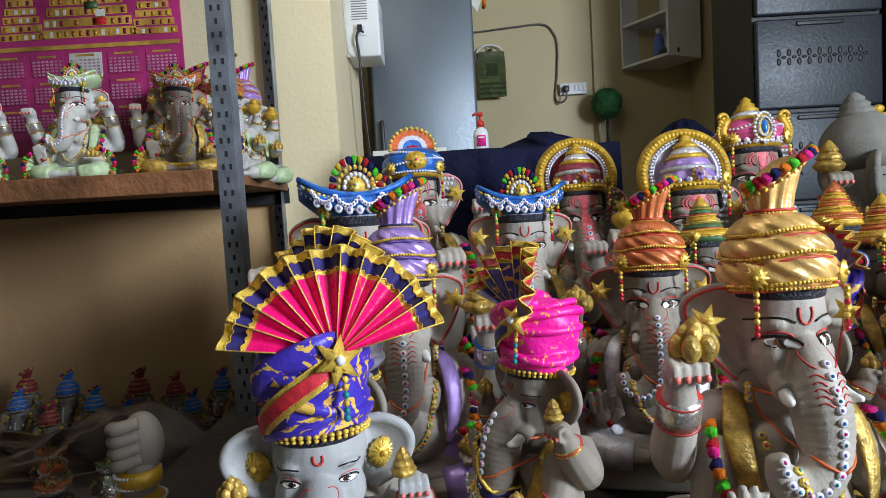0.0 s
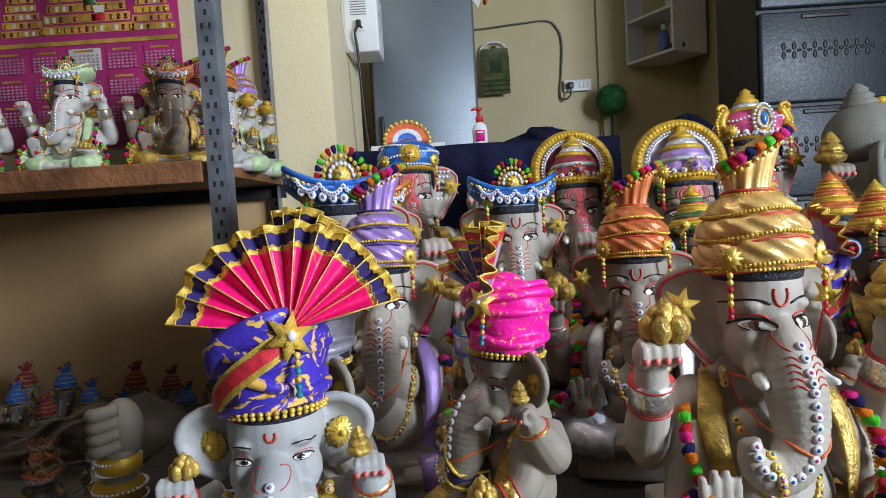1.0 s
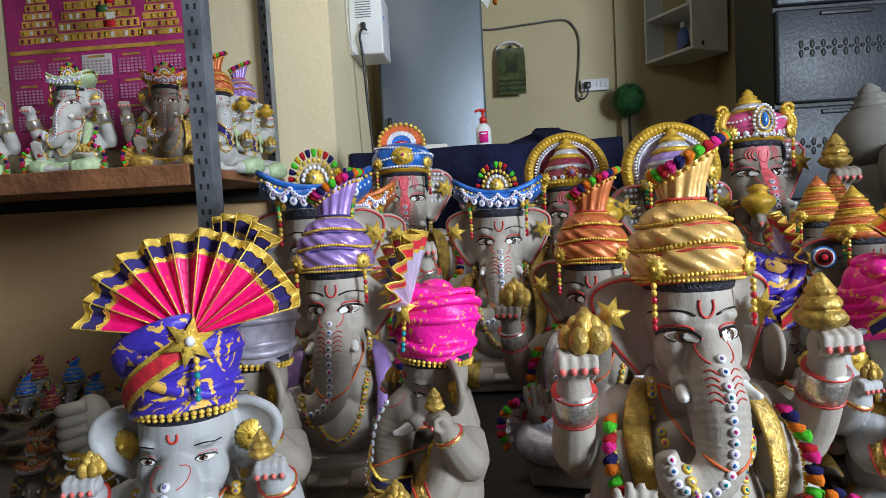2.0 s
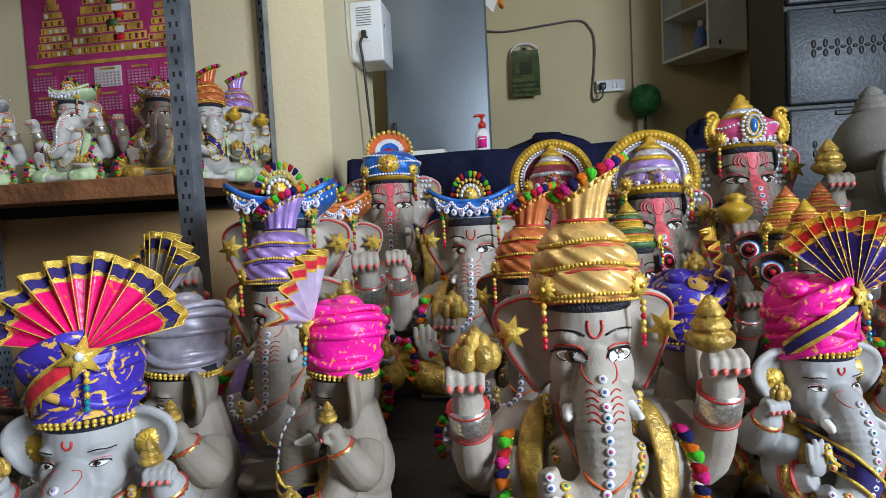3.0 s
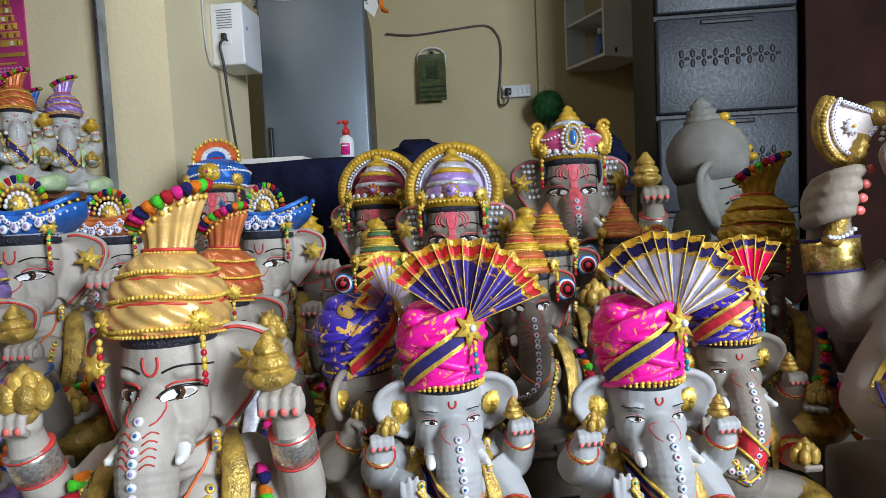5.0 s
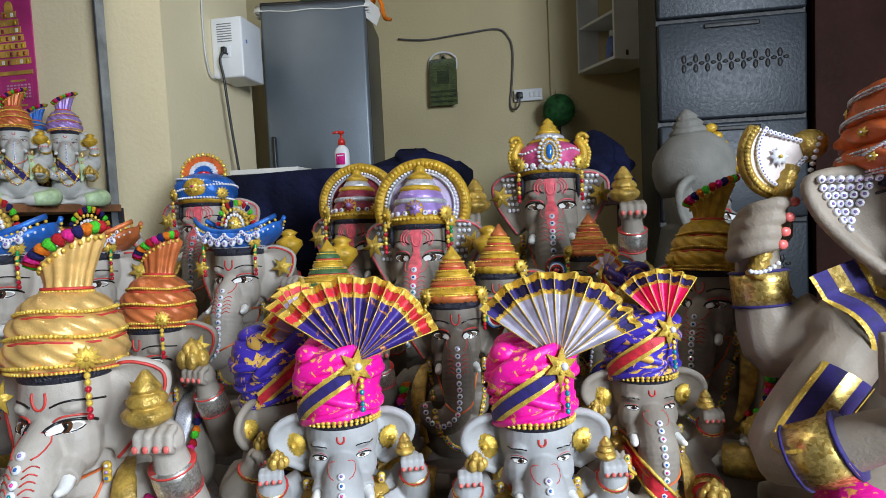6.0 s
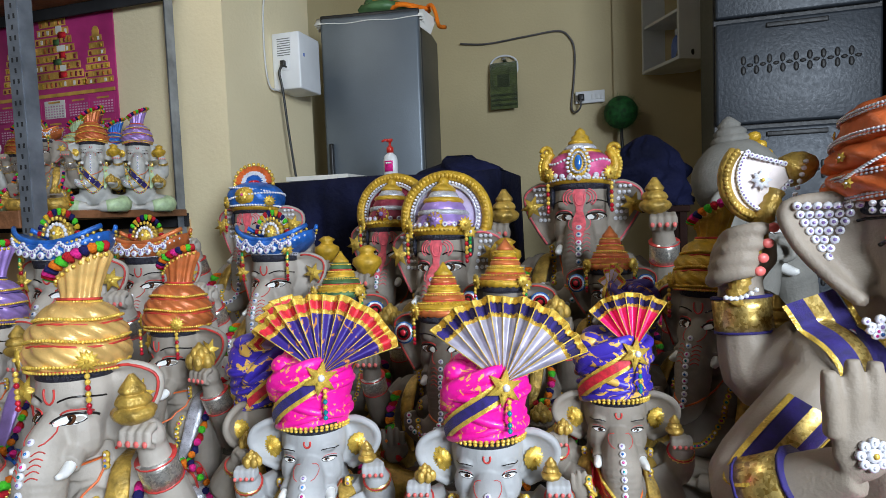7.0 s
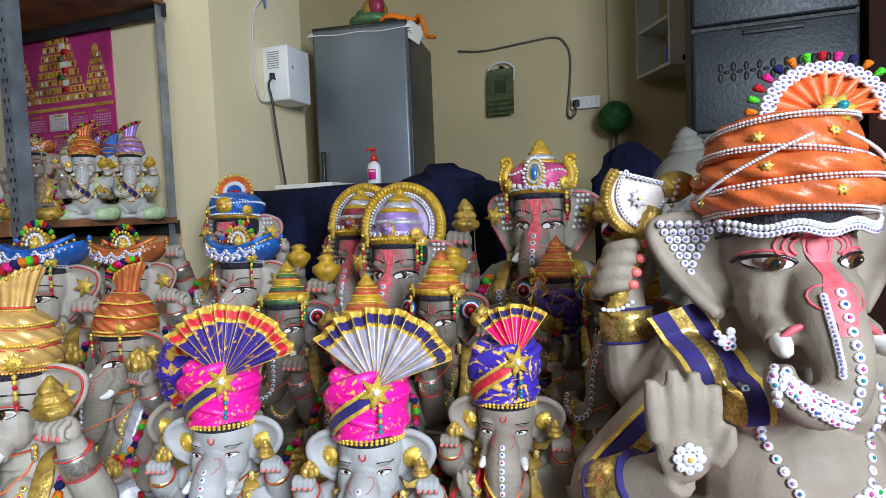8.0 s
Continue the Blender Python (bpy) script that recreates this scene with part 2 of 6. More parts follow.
mat("plastic_red", (0.62, 0.03, 0.02), 0.35, 0, 0.15, 6.0, 0.03, 80)
mat("plastic_blue", (0.12, 0.2, 0.55), 0.3, 0, 0.15, 6.0, 0.03, 80)
mat("cabinet_grey", (0.028, 0.034, 0.043), 0.45, 0.2, 0.2, 2.5, 0.1, 70)
mat("cabinet_dark", (0.016, 0.015, 0.015), 0.5, 0, 0.3, 3.0, 0.1, 70)
mat("wood_red", (0.034, 0.011, 0.007), 0.68, 0, 0.35, 2.0, 0.1, 50, spec=0.12)
mat("wood_shelf", (0.27, 0.11, 0.045), 0.6, 0, 0.4, 5.0, 0.35, 40)
mat("steel_angle", (0.30, 0.33, 0.38), 0.45, 0.6, 0.25, 9.0, 0.15, 60)
mat("hole_dark", (0.02, 0.02, 0.022), 0.9, 0, 0.2, 9.0, 0.0)
mat("navy_cloth", (0.008, 0.01, 0.04), 0.85, 0, 0.3, 5.0, 0.4, 50, spec=0.2)
mat("towel_green", (0.09, 0.12, 0.03), 0.95, 0, 0.3, 18.0, 0.8, 120, sheen=0.3)
mat("towel_dark", (0.035, 0.05, 0.012), 0.95, 0, 0.3, 18.0, 0.8, 120, sheen=0.3)
mat("brush_green", (0.012, 0.11, 0.02), 0.8, 0, 0.4, 30.0, 0.2, 60)
mat("chrome", (0.75, 0.76, 0.78), 0.12, 1.0, 0.05, 5.0, 0.0)
mat("cable_grey", (0.11, 0.10, 0.10), 0.5, 0, 0.2, 9.0, 0.0)
mat("cable_white", (0.6, 0.6, 0.58), 0.5, 0, 0.1, 9.0, 0.0)
mat("paper", (0.72, 0.70, 0.64), 0.8, 0, 0.08, 6.0, 0.1, 30)
mat("print_grey", (0.2, 0.2, 0.2), 0.8, 0, 0.1, 9.0, 0.0)
mat("poster_magenta", (0.50, 0.04, 0.19), 0.4, 0, 0.25, 4.0, 0.05, 30)
mat("poster_gold", (0.68, 0.38, 0.08), 0.4, 0, 0.35, 9.0, 0.05, 30)
mat("poster_pale", (0.62, 0.36, 0.46), 0.4, 0, 0.25, 12.0, 0.05, 30)
# near-black: the deep shade between the statues is in this colour
mat("wood_platform", (0.02, 0.014, 0.011), 0.7, 0, 0.35, 4.0, 0.2, 40)
STRUCT = ("wall_brown", "wall_cream", "wall_tan", "wall_pale", "ceiling_white", "floor_stone", "grout", "wood_red", "cabinet_dark", "cabinet_grey", "wood_shelf", "wood_platform", "paper",
          "poster_magenta", "poster_gold", "poster_pale", "print_grey", "hole_dark", "steel_angle", "plastic_white", "fridge_grey", "fridge_side", "cut")


def slab(name, lo, hi, material, label, category="wall", bev=0.0):
    b = Build()
    lo, hi = np.array(lo, float), np.array(hi, float)
    b.block((lo + hi) / 2, hi - lo, material, bev)
    return solo(name, b, label, category, kind="structure", flat=STRUCT)


# ---- the room ----
slab("floor", (-2.6, -2.6, -0.15), (3.6, 4.75, -0.012), "grout", "dark stone tile floor of a small shop", "floor")
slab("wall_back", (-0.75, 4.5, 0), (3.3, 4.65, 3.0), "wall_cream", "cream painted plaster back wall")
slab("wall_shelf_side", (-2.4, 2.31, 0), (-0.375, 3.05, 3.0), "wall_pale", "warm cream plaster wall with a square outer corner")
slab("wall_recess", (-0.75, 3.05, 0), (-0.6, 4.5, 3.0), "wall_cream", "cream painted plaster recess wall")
# unseen side walls, dark to limit bounce; the right one stops short for the daylight
slab("wall_left", (-2.55, -2.5, 0), (-2.4, 2.31, 3.0), "wall_brown", "unseen side wall, dark brown to cut bounced light")
slab("wall_right", (3.3, 0.2, 0), (3.45, 4.65, 3.0), "wall_brown", "unseen side wall, dark brown to cut bounced light")
slab("wall_stub", (1.9, 3.55, 0), (3.3, 4.5, 3.0), "wall_cream", "cream painted plaster wall return")
slab("wall_pier", (1.19, 4.47, 0), (1.9, 4.5, 3.0), "wall_cream", "shallow cream plaster pier on the back wall")
# out of view; its dark tone holds the ambient light down
slab("ceiling", (-2.55, -2.6, 3.0), (3.45, 4.65, 3.12), "ceiling_white", "unseen plaster ceiling, toned dark to cut bounced light", "ceiling")
# unseen front wall, added dark to close the room behind the camera
slab("wall_front", (-2.55, -2.65, 0), (3.45, -2.5, 3.0), "wall_brown", "unseen front wall, dark brown to cut bounced light")
# unseen lintel, added above the opening that holds the daylight lamp
slab("wall_right_head", (3.3, -2.5, 2.7), (3.45, 0.2, 3.0), "wall_cream", "unseen cream lintel added over the assumed shop front opening")

# added thin slab: shelf shade and bounced light put into its tan colour
slab("wall_under_shelf_shade", (-2.4, 2.3, 0), (-0.6, 2.31, 0.82), "wall_tan", "thin slab on lower wall, tan for shelf shade and bounce")

# platform under the statues, its wood darkened for the shade in their gaps
pl = thing("display_platform", "low wooden display platform, near-black for shade between statues", "platform", (0.4, 1.42, 0))
b = Build()
b.block((0, 0, 0.2), (2.0, 1.9, 0.04), "wood_platform", 0.004)
part("top", b, pl, flat=STRUCT)
for sx in (-0.9, 0.9):
    for sy in (-0.85, 0.85):
        b = Build()
        b.block((sx, sy, 0.09), (0.07, 0.07, 0.18), "wood_platform", 0.004)
        part("leg", b, pl, flat=STRUCT)


def fridge():
    t = thing("refrigerator", "dark grey steel single-door refrigerator against the wall", "refrigerator", (-0.32, 3.1, 0), rz=8)
    W, D, H = 0.545, 0.62, 1.875
    b = Build()
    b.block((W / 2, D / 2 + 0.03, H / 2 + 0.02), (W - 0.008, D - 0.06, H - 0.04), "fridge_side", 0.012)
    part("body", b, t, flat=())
    b = Build()
    b.block((W / 2, 0.0, H / 2 + 0.03), (W, 0.06, H - 0.06), "fridge_grey", 0.018)
    d = part("door", b, t)
    b = Build()
    b.block((0.04, -0.045, 1.05), (0.022, 0.03, 0.3), "plastic_black", 0.008)
    part("handle", b, d, "black moulded handle")
    b = Build()
    b.block((W / 2, 0.0, H + 0.0), (W, 0.05, 0.03), "plastic_black", 0.008)
    part("top_trim", b, t)


fridge()

# table with a dark cloth
t = thing("table", "table covered by a navy cloth beside the refrigerator", "table", (0.2, 2.76, 0))
b = Build()
b.block((0, 0, 0.945), (1.06, 0.5, 0.03), "wood_red", 0.004)
part("tabletop", b, t, flat=STRUCT)
for sx in (-0.48, 0.48):
    for sy in (-0.2, 0.2):
        b = Build()
        b.block((sx, sy, 0.465), (0.05, 0.05, 0.93), "wood_red", 0.004)
        part("leg", b, t, flat=STRUCT)
b = Build()
xs = np.linspace(-0.56, 0.56, 70)
rows = []
for k, (y, z) in enumerate([(0.26, 0.968), (0.0, 0.969), (-0.24, 0.969), (-0.262, 0.962), (-0.27, 0.93), (-0.275, 0.8), (-0.285, 0.62), (-0.29, 0.5)]):
    amp = max(0, k - 3) * 0.006
    rows.append([(x, y - amp * math.sin(x * 31) - amp * 0.6 * math.sin(x * 57 + 1), z + 0.004 * math.sin(x * 9 + k)) for x in xs])
b.grid(rows, "navy_cloth")
for s in (-1, 1):
    b.grid([[(s * (0.56 + 0.002 * k), y, 0.968 - k * 0.09) for y in np.linspace(0.26, -0.27, 12)] for k in range(6)], "navy_cloth")
cl = solo("tablecloth", b, "navy blue cloth draped over the table front", "tablecloth", pose(0.2, 2.76, 0))
cl.modifiers.new("thick", "SOLIDIFY").thickness = 0.004

# shelf rack: slotted steel angles and wooden boards
rack = thing("shelf_rack", "slotted steel angle rack with worn brown wooden shelves", "shelf", (0, 0, 0))


def angle_post(x, y, sx, sy):
    b = Build()
    H, w, th = 2.6, 0.047, 0.003
    b.block((x + sx * w / 2, y, H / 2), (w, th, H), "steel_angle")
    b.block((x, y + sy * (w / 2 + 0.002), H / 2), (th, w, H), "steel_angle")
    p = part("post", b, rack, "slotted grey steel angle", flat=STRUCT)
    h = Build()
    for i in range(78):
        z = 0.05 + i * 0.0325
        for dx in ((0.013, 0.032) if i % 2 else (0.022,)):
            hw, hh = (0.0035, 0.007)
            h.block((x + sx * dx, y - 0.0017 * 1, z), (hw * 2, 0.0016, hh * 2), "hole_dark")
            h.block((x + sx * 0.0017 * (1 if sx < 0 else 1), y + sy * dx, z), (0.0016, hw * 2, hh * 2), "hole_dark")
    part("slot", h, p, "dark punched slot holes", flat=STRUCT)["kind"] = "stuff"


for px, py, sx, sy in ((-0.505, 1.5, -1, 1), (-0.59, 2.27, -1, -1), (-1.9, 1.5, 1, 1), (-1.9, 2.27, 1, -1)):
    angle_post(px, py, sx, sy)
SHELF_Z = (0.86, 1.83)
for z in SHELF_Z:
    b = Build()
    b.block((-1.225, 1.885, z - 0.014), (1.31, 0.74, 0.028), "wood_shelf", 0.003)
    part("board", b, rack, "worn brown wooden board", flat=STRUCT)
    b = Build()
    b.block((-1.225, 1.51, z - 0.027), (1.31, 0.012, 0.056), "wood_shelf", 0.003)
    part("edge_rail", b, rack, "rust-brown front edge rail", flat=STRUCT)
    b = Build()
    b.block((-1.225, 2.262, z - 0.045), (1.31, 0.012, 0.06), "hole_dark", 0.002)
    part("rear_rail", b, rack, "dark rear rail", flat=STRUCT)

# ---- statues ----
BEADS = ("gem_white", "gem_violet", "gem_blue", "gem_pink", "gem_teal")
POMS = ("pom_orange", "pom_pink", "pom_green", "pom_navy", "pom_red")
SKIN = {}
TRUNK_UP = [(0, -0.42, -0.2), (0, -0.84, -0.55), (0.04, -1.04, -0.95), (0.06, -1.16, -1.3), (-0.06, -1.24, -1.62), (-0.4, -1.3, -1.68), (-0.68, -1.3, -1.46), (-0.72, -1.26, -1.2)]
TRUNK = [(0, -0.42, -0.3), (0, -0.86, -0.72), (0, -1.1, -1.22), (0.0, -1.22, -1.75), (-0.12, -1.3, -2.25), (-0.45, -1.38, -2.55), (-0.8, -1.38, -2.5), (-0.98, -1.34, -2.25)]
TRUNK_LONG = [(0, -0.42, -0.3), (0, -0.86, -0.72), (0, -1.1, -1.2), (0, -1.2, -1.6), (-0.1, -1.28, -1.98), (-0.5, -1.36, -2.2), (-0.92, -1.36, -2.05), (-1.0, -1.32, -1.72)]
TRUNKS = {"std": TRUNK_LONG, "child": TRUNK, "axe": TRUNK_UP}
TR_R = [0.34, 0.43, 0.40, 0.35, 0.31, 0.27, 0.23, 0.17]
TR_R_WIDE = [0.28, 0.42, 0.5, 0.46, 0.39, 0.31, 0.26, 0.18]

ARMS = {
    "std": dict(rear=[[(-1.35, 0.35, -1.6), (-2.15, 0.15, -2.1), (-2.3, -0.45, -1.25), (-2.35, -0.6, -0.75)], [(1.35, 0.35, -1.6), (2.15, 0.15, -2.1), (2.25, -0.45, -1.15), (2.2, -0.6, -0.65)]],
                front=[[(-1.25, -0.1, -1.9), (-1.75, -0.55, -2.9), (-1.55, -1.25, -3.1)], [(1.25, -0.1, -1.9), (1.75, -0.6, -2.9), (1.6, -1.4, -3.2)]]),
    "child": dict(rear=[[(-0.95, 0.3, -1.35), (-1.55, 0.1, -1.55), (-1.6, -0.35, -1.1), (-1.55, -0.45, -0.8)], [(0.95, 0.3, -1.35), (1.5, 0.1, -1.7), (1.6, -0.35, -1.1), (1.55, -0.45, -0.8)]],
                  front=[[(-0.95, -0.1, -1.6), (-1.3, -0.5, -2.3), (-1.0, -1.1, -2.1)], [(0.95, -0.1, -1.6), (1.35, -0.6, -2.3), (1.2, -1.3, -2.6)]]),
    "axe": dict(rear=[[(-1.2, 0.45, -1.5), (-1.72, 0.9, -2.05), (-1.84, 1.1, -1.2), (-1.85, 1.15, -0.45)], [(1.35, 0.35, -1.6), (2.1, 0.15, -2.0), (2.2, -0.45, -1.2), (2.15, -0.6, -0.7)]],
                front=[[(-1.2, 0.1, -1.8), (-2.6, -0.35, -3.0), (-1.85, -1.35, -2.4)], [(1.25, -0.1, -1.9), (1.75, -0.6, -2.9), (1.6, -1.4, -3.2)]]),
}


def palm(b, c, s, name, up=True):
    """An open hand, palm to the front, fingers up."""
    c = np.asarray(c, float)
    b.ball(c, (0.30 * s, 0.13 * s, 0.33 * s), name, seg=12)
    for i, dx in enumerate((-0.27, -0.09, 0.085, 0.25)):
        ln = (0.5, 0.6, 0.57, 0.44)[i] * s
        b.tube([c + (dx * s, 0, 0.12 * s), c + (dx * 1.15 * s, -0.02, 0.24 * s + ln * 0.5), c + (dx * 1.2 * s, 0.0, 0.24 * s + ln)], [0.098 * s, 0.094 * s, 0.07 * s], name, 8)
    b.tube([c + (0.27 * s, -0.05, -0.1 * s), c + (0.4 * s, -0.1, 0.1 * s), c + (0.42 * s, -0.1, 0.3 * s)], [0.1 * s, 0.09 * s, 0.06 * s], name, 8)


def fist(b, c, s, name):
    c = np.asarray(c, float)
    b.ball(c, (0.33 * s, 0.26 * s, 0.34 * s), name)
    for i in range(4):
        x = (-0.25 + 0.165 * i) * s
        b.tube([c + (x, -0.12 * s, 0.26 * s), c + (x * 1.05, -0.34 * s, 0.17 * s), c + (x * 1.05, -0.36 * s, -0.04 * s), c + (x, -0.2 * s, -0.14 * s)], [0.08 * s, 0.082 * s, 0.078 * s, 0.06 * s], name, 8)


GRIP = ((0.30, 0.0), (0.11, -0.07), (-0.07, -0.13), (-0.23, -0.17))


def grip(b, c, s, name):
    """A hand round an upright handle: back of the hand outward, four fingers bent over the front."""
    c = np.asarray(c, float)
    b.ball(c + (-0.1 * s, 0.02, -0.05 * s), (0.3 * s, 0.27 * s, 0.4 * s), name)
    for z, x in GRIP:
        b.tube(bez([c + ((x - 0.2) * s, 0.05, (z - 0.06) * s), c + ((x - 0.24) * s, -0.26 * s, (z + 0.03) * s), c + ((x - 0.04) * s, -0.42 * s, (z + 0.1) * s), c + ((x + 0.16) * s, -0.38 * s, (z + 0.1) * s)], 10),
               [0.1 * s, 0.1 * s, 0.092 * s, 0.07 * s], name, 9)
    b.tube([c + (0.15 * s, 0.05, -0.25 * s), c + (0.3 * s, -0.1 * s, 0.0), c + (0.27 * s, -0.2 * s, 0.24 * s)], [0.13 * s, 0.11 * s, 0.07 * s], name, 9)


def stretch(z):
    """Height in a grown figure with a long face, from the plain seated scheme."""
    return np.interp(z, (-4.5, -2.6, 0.3, 9.0), (-4.85, -3.42, 0.3, 9.0))


EARS = {
    "std": ([(0.74, 0.1, 0.4), (1.2, 0.2, 0.46), (1.66, 0.42, 0.2), (1.62, 0.42, -0.3), (1.3, 0.18, -0.85), (0.98, -0.1, -1.28)], [(0.7, 0.1, 0.3), (0.75, 0.12, -0.4), (0.7, -0.05, -1.05)]),
    "child": ([(0.7, 0.05, 0.4), (1.12, -0.02, 0.42), (1.5, -0.06, 0.22), (1.6, -0.06, -0.12), (1.36, -0.05, -0.52), (0.92, -0.1, -0.74)], [(0.68, 0.1, 0.28), (0.74, 0.1, -0.2), (0.68, 0.0, -0.62)]),
    "axe": ([(0.74, 0.1, 0.46), (1.2, 0.2, 0.5), (1.64, 0.36, 0.38), (1.52, 0.3, -0.06), (1.22, 0.1, -0.5), (0.92, -0.08, -0.82)], [(0.7, 0.1, 0.36), (0.76, 0.1, -0.2), (0.7, 0.0, -0.7)]),
}


def skin(kind, fine):
    """The modelled clay of a seated figure: rounded volumes melted into one surface."""
    key = (kind, fine)
    if key in SKIN:
        return SKIN[key]
    b = Build()
    big = kind == "child"
    b.ball((0, 0.02, 0.0), (0.82, 0.80, 0.98), "clay", seg=24, rings=16)
    b.ball((0, -0.1, 0.45), (0.66, 0.62, 0.55), "clay", seg=20, rings=12)
    for s in (-1, 1):
        b.ball((s * 0.38, -0.34, -0.6), (0.4, 0.44, 0.48), "clay")
        b.ball((s * 0.4, -0.5, -0.06), (0.27, 0.24, 0.12), "clay")
        b.tube(bez([(s * 0.42, -0.58, -0.84), (s * 0.52, -0.9, -1.0)], 4), [0.22, 0.19], "clay", 10)
    # lower lip
    b.ball((0, -0.55, -1.12), (0.34, 0.36, 0.2), "clay")
    n = 64
    tp = bez(TRUNKS[kind], n)
    tr = np.interp(np.linspace(0, 1, n), np.linspace(0, 1, 8), TR_R if kind == "axe" else TR_R_WIDE)
    tr = tr * (0.9 if kind == "axe" else 1.0)
    tr = tr * (1 + 0.03 * np.where(np.arange(n) % 2, 1, -1) * (np.linspace(0, 1, n) > 0.2))
    b.tube(tp, tr, "clay", 18)
    tor = 0.78 if big else 1.0
    b.tube([(0, 0.25, -0.5), (0, 0.3, -1.4)], [0.62, 0.8], "clay", 14)
    b.ball((0, 0.35, -2.1), (1.22 * tor, 0.88, 1.15), "clay", seg=20, rings=14)
    b.ball((0, -0.02, -3.0), (1.28 * tor, 1.12, 1.1), "clay", seg=20, rings=14)
    for s in (-1, 1):
        b.ball((s * 1.2 * tor, 0.22, -1.65), (0.52, 0.5, 0.5), "clay")
        b.ball((s * 0.5 * tor, -0.42, -1.95), (0.5, 0.4, 0.42), "clay")
        b.tube(bez([(s * 0.6, -0.1, -3.8), (s * 1.7, -0.7, -3.95), (s * 1.5, -1.45, -4.05), (s * 0.4, -1.55, -4.15)], 14), [0.7, 0.62, 0.48, 0.36], "clay", 14)
        b.ball((s * 0.2, -1.6, -4.2), (0.42, 0.3, 0.18), "clay")
    A = ARMS[kind]
    for a in A["rear"]:
        b.tube(bez(a, 16), [0.46, 0.46, 0.43, 0.38, 0.32, 0.27], "clay", 14)
    for a in A["front"]:
        b.tube(bez(a, 12), [0.46, 0.42, 0.36, 0.27], "clay", 14)
    if kind == "std":
        for vv in b.v:
            vv[:, 2] = stretch(vv[:, 2])
    up = stretch if kind == "std" else (lambda z: z)
    hs = 0.75 if big else 1.0
    for i, a in enumerate(A["rear"]):
        c = np.array(a[-1]) + (0, -0.05, 0.12)
        c[2] = up(c[2])
        if kind == "axe" and i == 0:
            grip(b, c, 1.12, "clay")
        else:
            fist(b, c, hs * 1.08, "clay")
    c = np.array(A["front"][0][-1]) + (0, -0.12, 0.3)
    c[2] = up(c[2])
    palm(b, c, hs * (1.12 if kind == "axe" else 1), "clay")
    c0 = np.array(A["front"][1][-1])
    c0[2] = up(c0[2])
    b.ball(c0 + (0, -0.15, 0.05), (0.42 * hs, 0.4 * hs, 0.16), "clay")
    for i in range(4):
        c = c0 + ((-0.25 + 0.16 * i) * hs, -0.45 * hs, 0.05)
        b.tube([c, c + (0, -0.25 * hs, 0.0), c + (0, -0.34 * hs, 0.12)], [0.085, 0.08, 0.06], "clay", 8)
    # ears: a cupped sheet from the temple to a rolled rim, drawn out below
    rim, root = EARS[kind]
    for s in (-1, 1):
        P, Q = bez([(s * x, y, z) for x, y, z in rim], 22), bez([(s * x, y, z) for x, y, z in root], 22)
        for p, q in zip(P, Q):
            mid = (p + q) / 2 + (0, 0.12, 0)
            b.tube(bez([q, mid, p], 7), 0.085, "clay", 8)
        b.tube(P, 0.1, "clay", 8)
    me = b.mesh("melt")
    ob = new("melt", me)
    r = ob.modifiers.new("r", "REMESH")
    r.mode, r.voxel_size = "VOXEL", (0.04 if fine else 0.1)
    s = ob.modifiers.new("s", "SMOOTH")
    s.factor, s.iterations = 0.5, (3 if fine else 1)
    ev = ob.evaluated_get(bpy.context.evaluated_depsgraph_get())
    m2 = ev.to_mesh()
    v = np.empty(len(m2.vertices) * 3)
    m2.vertices.foreach_get("co", v)
    v = v.reshape(-1, 3)
    f = [tuple(p.vertices) for p in m2.polygons]
    ev.to_mesh_clear()
    bpy.data.objects.remove(ob)
    SKIN[key] = (v, f, BVHTree.FromPolygons([Vector(x) for x in v], f))
    return SKIN[key]


def ring_pts(r, z, n=40, wave=0.0, tilt=0.0, k=0, sq=1.0):
    a = np.linspace(0, 2 * np.pi, n, endpoint=False)
    return np.stack([r * np.cos(a), sq * r * np.sin(a), z + wave * np.sin(k * a) + tilt * np.cos(a)], -1)


def braid(b, pts, r, name, closed=True):
    """A cord of short slanting knots."""
    pts = np.asarray(pts)
    for i in range(len(pts)):
        b.ball(pts[i], (r, r, r * 0.8), name, seg=6, rings=4)


def gem(b, p, n, r, ring="gem_white", heart="gem_violet"):
    """A little flower-shaped stone: pale setting and coloured heart."""
    q = Vector(n).to_track_quat("Z", "Y").to_matrix()
    m = np.array(q)
    th = np.linspace(0, 2 * np.pi, 8, endpoint=False)
    rows = [np.stack([rr * np.cos(th), rr * np.sin(th), np.full(8, h)], -1) @ m.T + p for rr, h in ((r, -0.02), (r, r * 0.35), (r * 0.6, r * 0.55))]
    b.grid(rows, ring, close_v=True, caps=True)
    rows = [np.stack([rr * np.cos(th), rr * np.sin(th), np.full(8, h)], -1) @ m.T + p for rr, h in ((r * 0.5, r * 0.5), (r * 0.24, r * 0.82))]
    b.grid(rows, heart, close_v=True, caps=True)


def pom(b, p, d, r, name):
    """A tuft: a little cone that widens to its end."""
    p, d = np.asarray(p, float), np.asarray(d, float)
    d = d / (np.linalg.norm(d) + 1e-9)
    b.tube([p, p + d * r * 0.9, p + d * r * 1.9, p + d * r * 2.1], [r * 0.4, r * 0.72, r * 0.85, r * 0.4], name, 7)


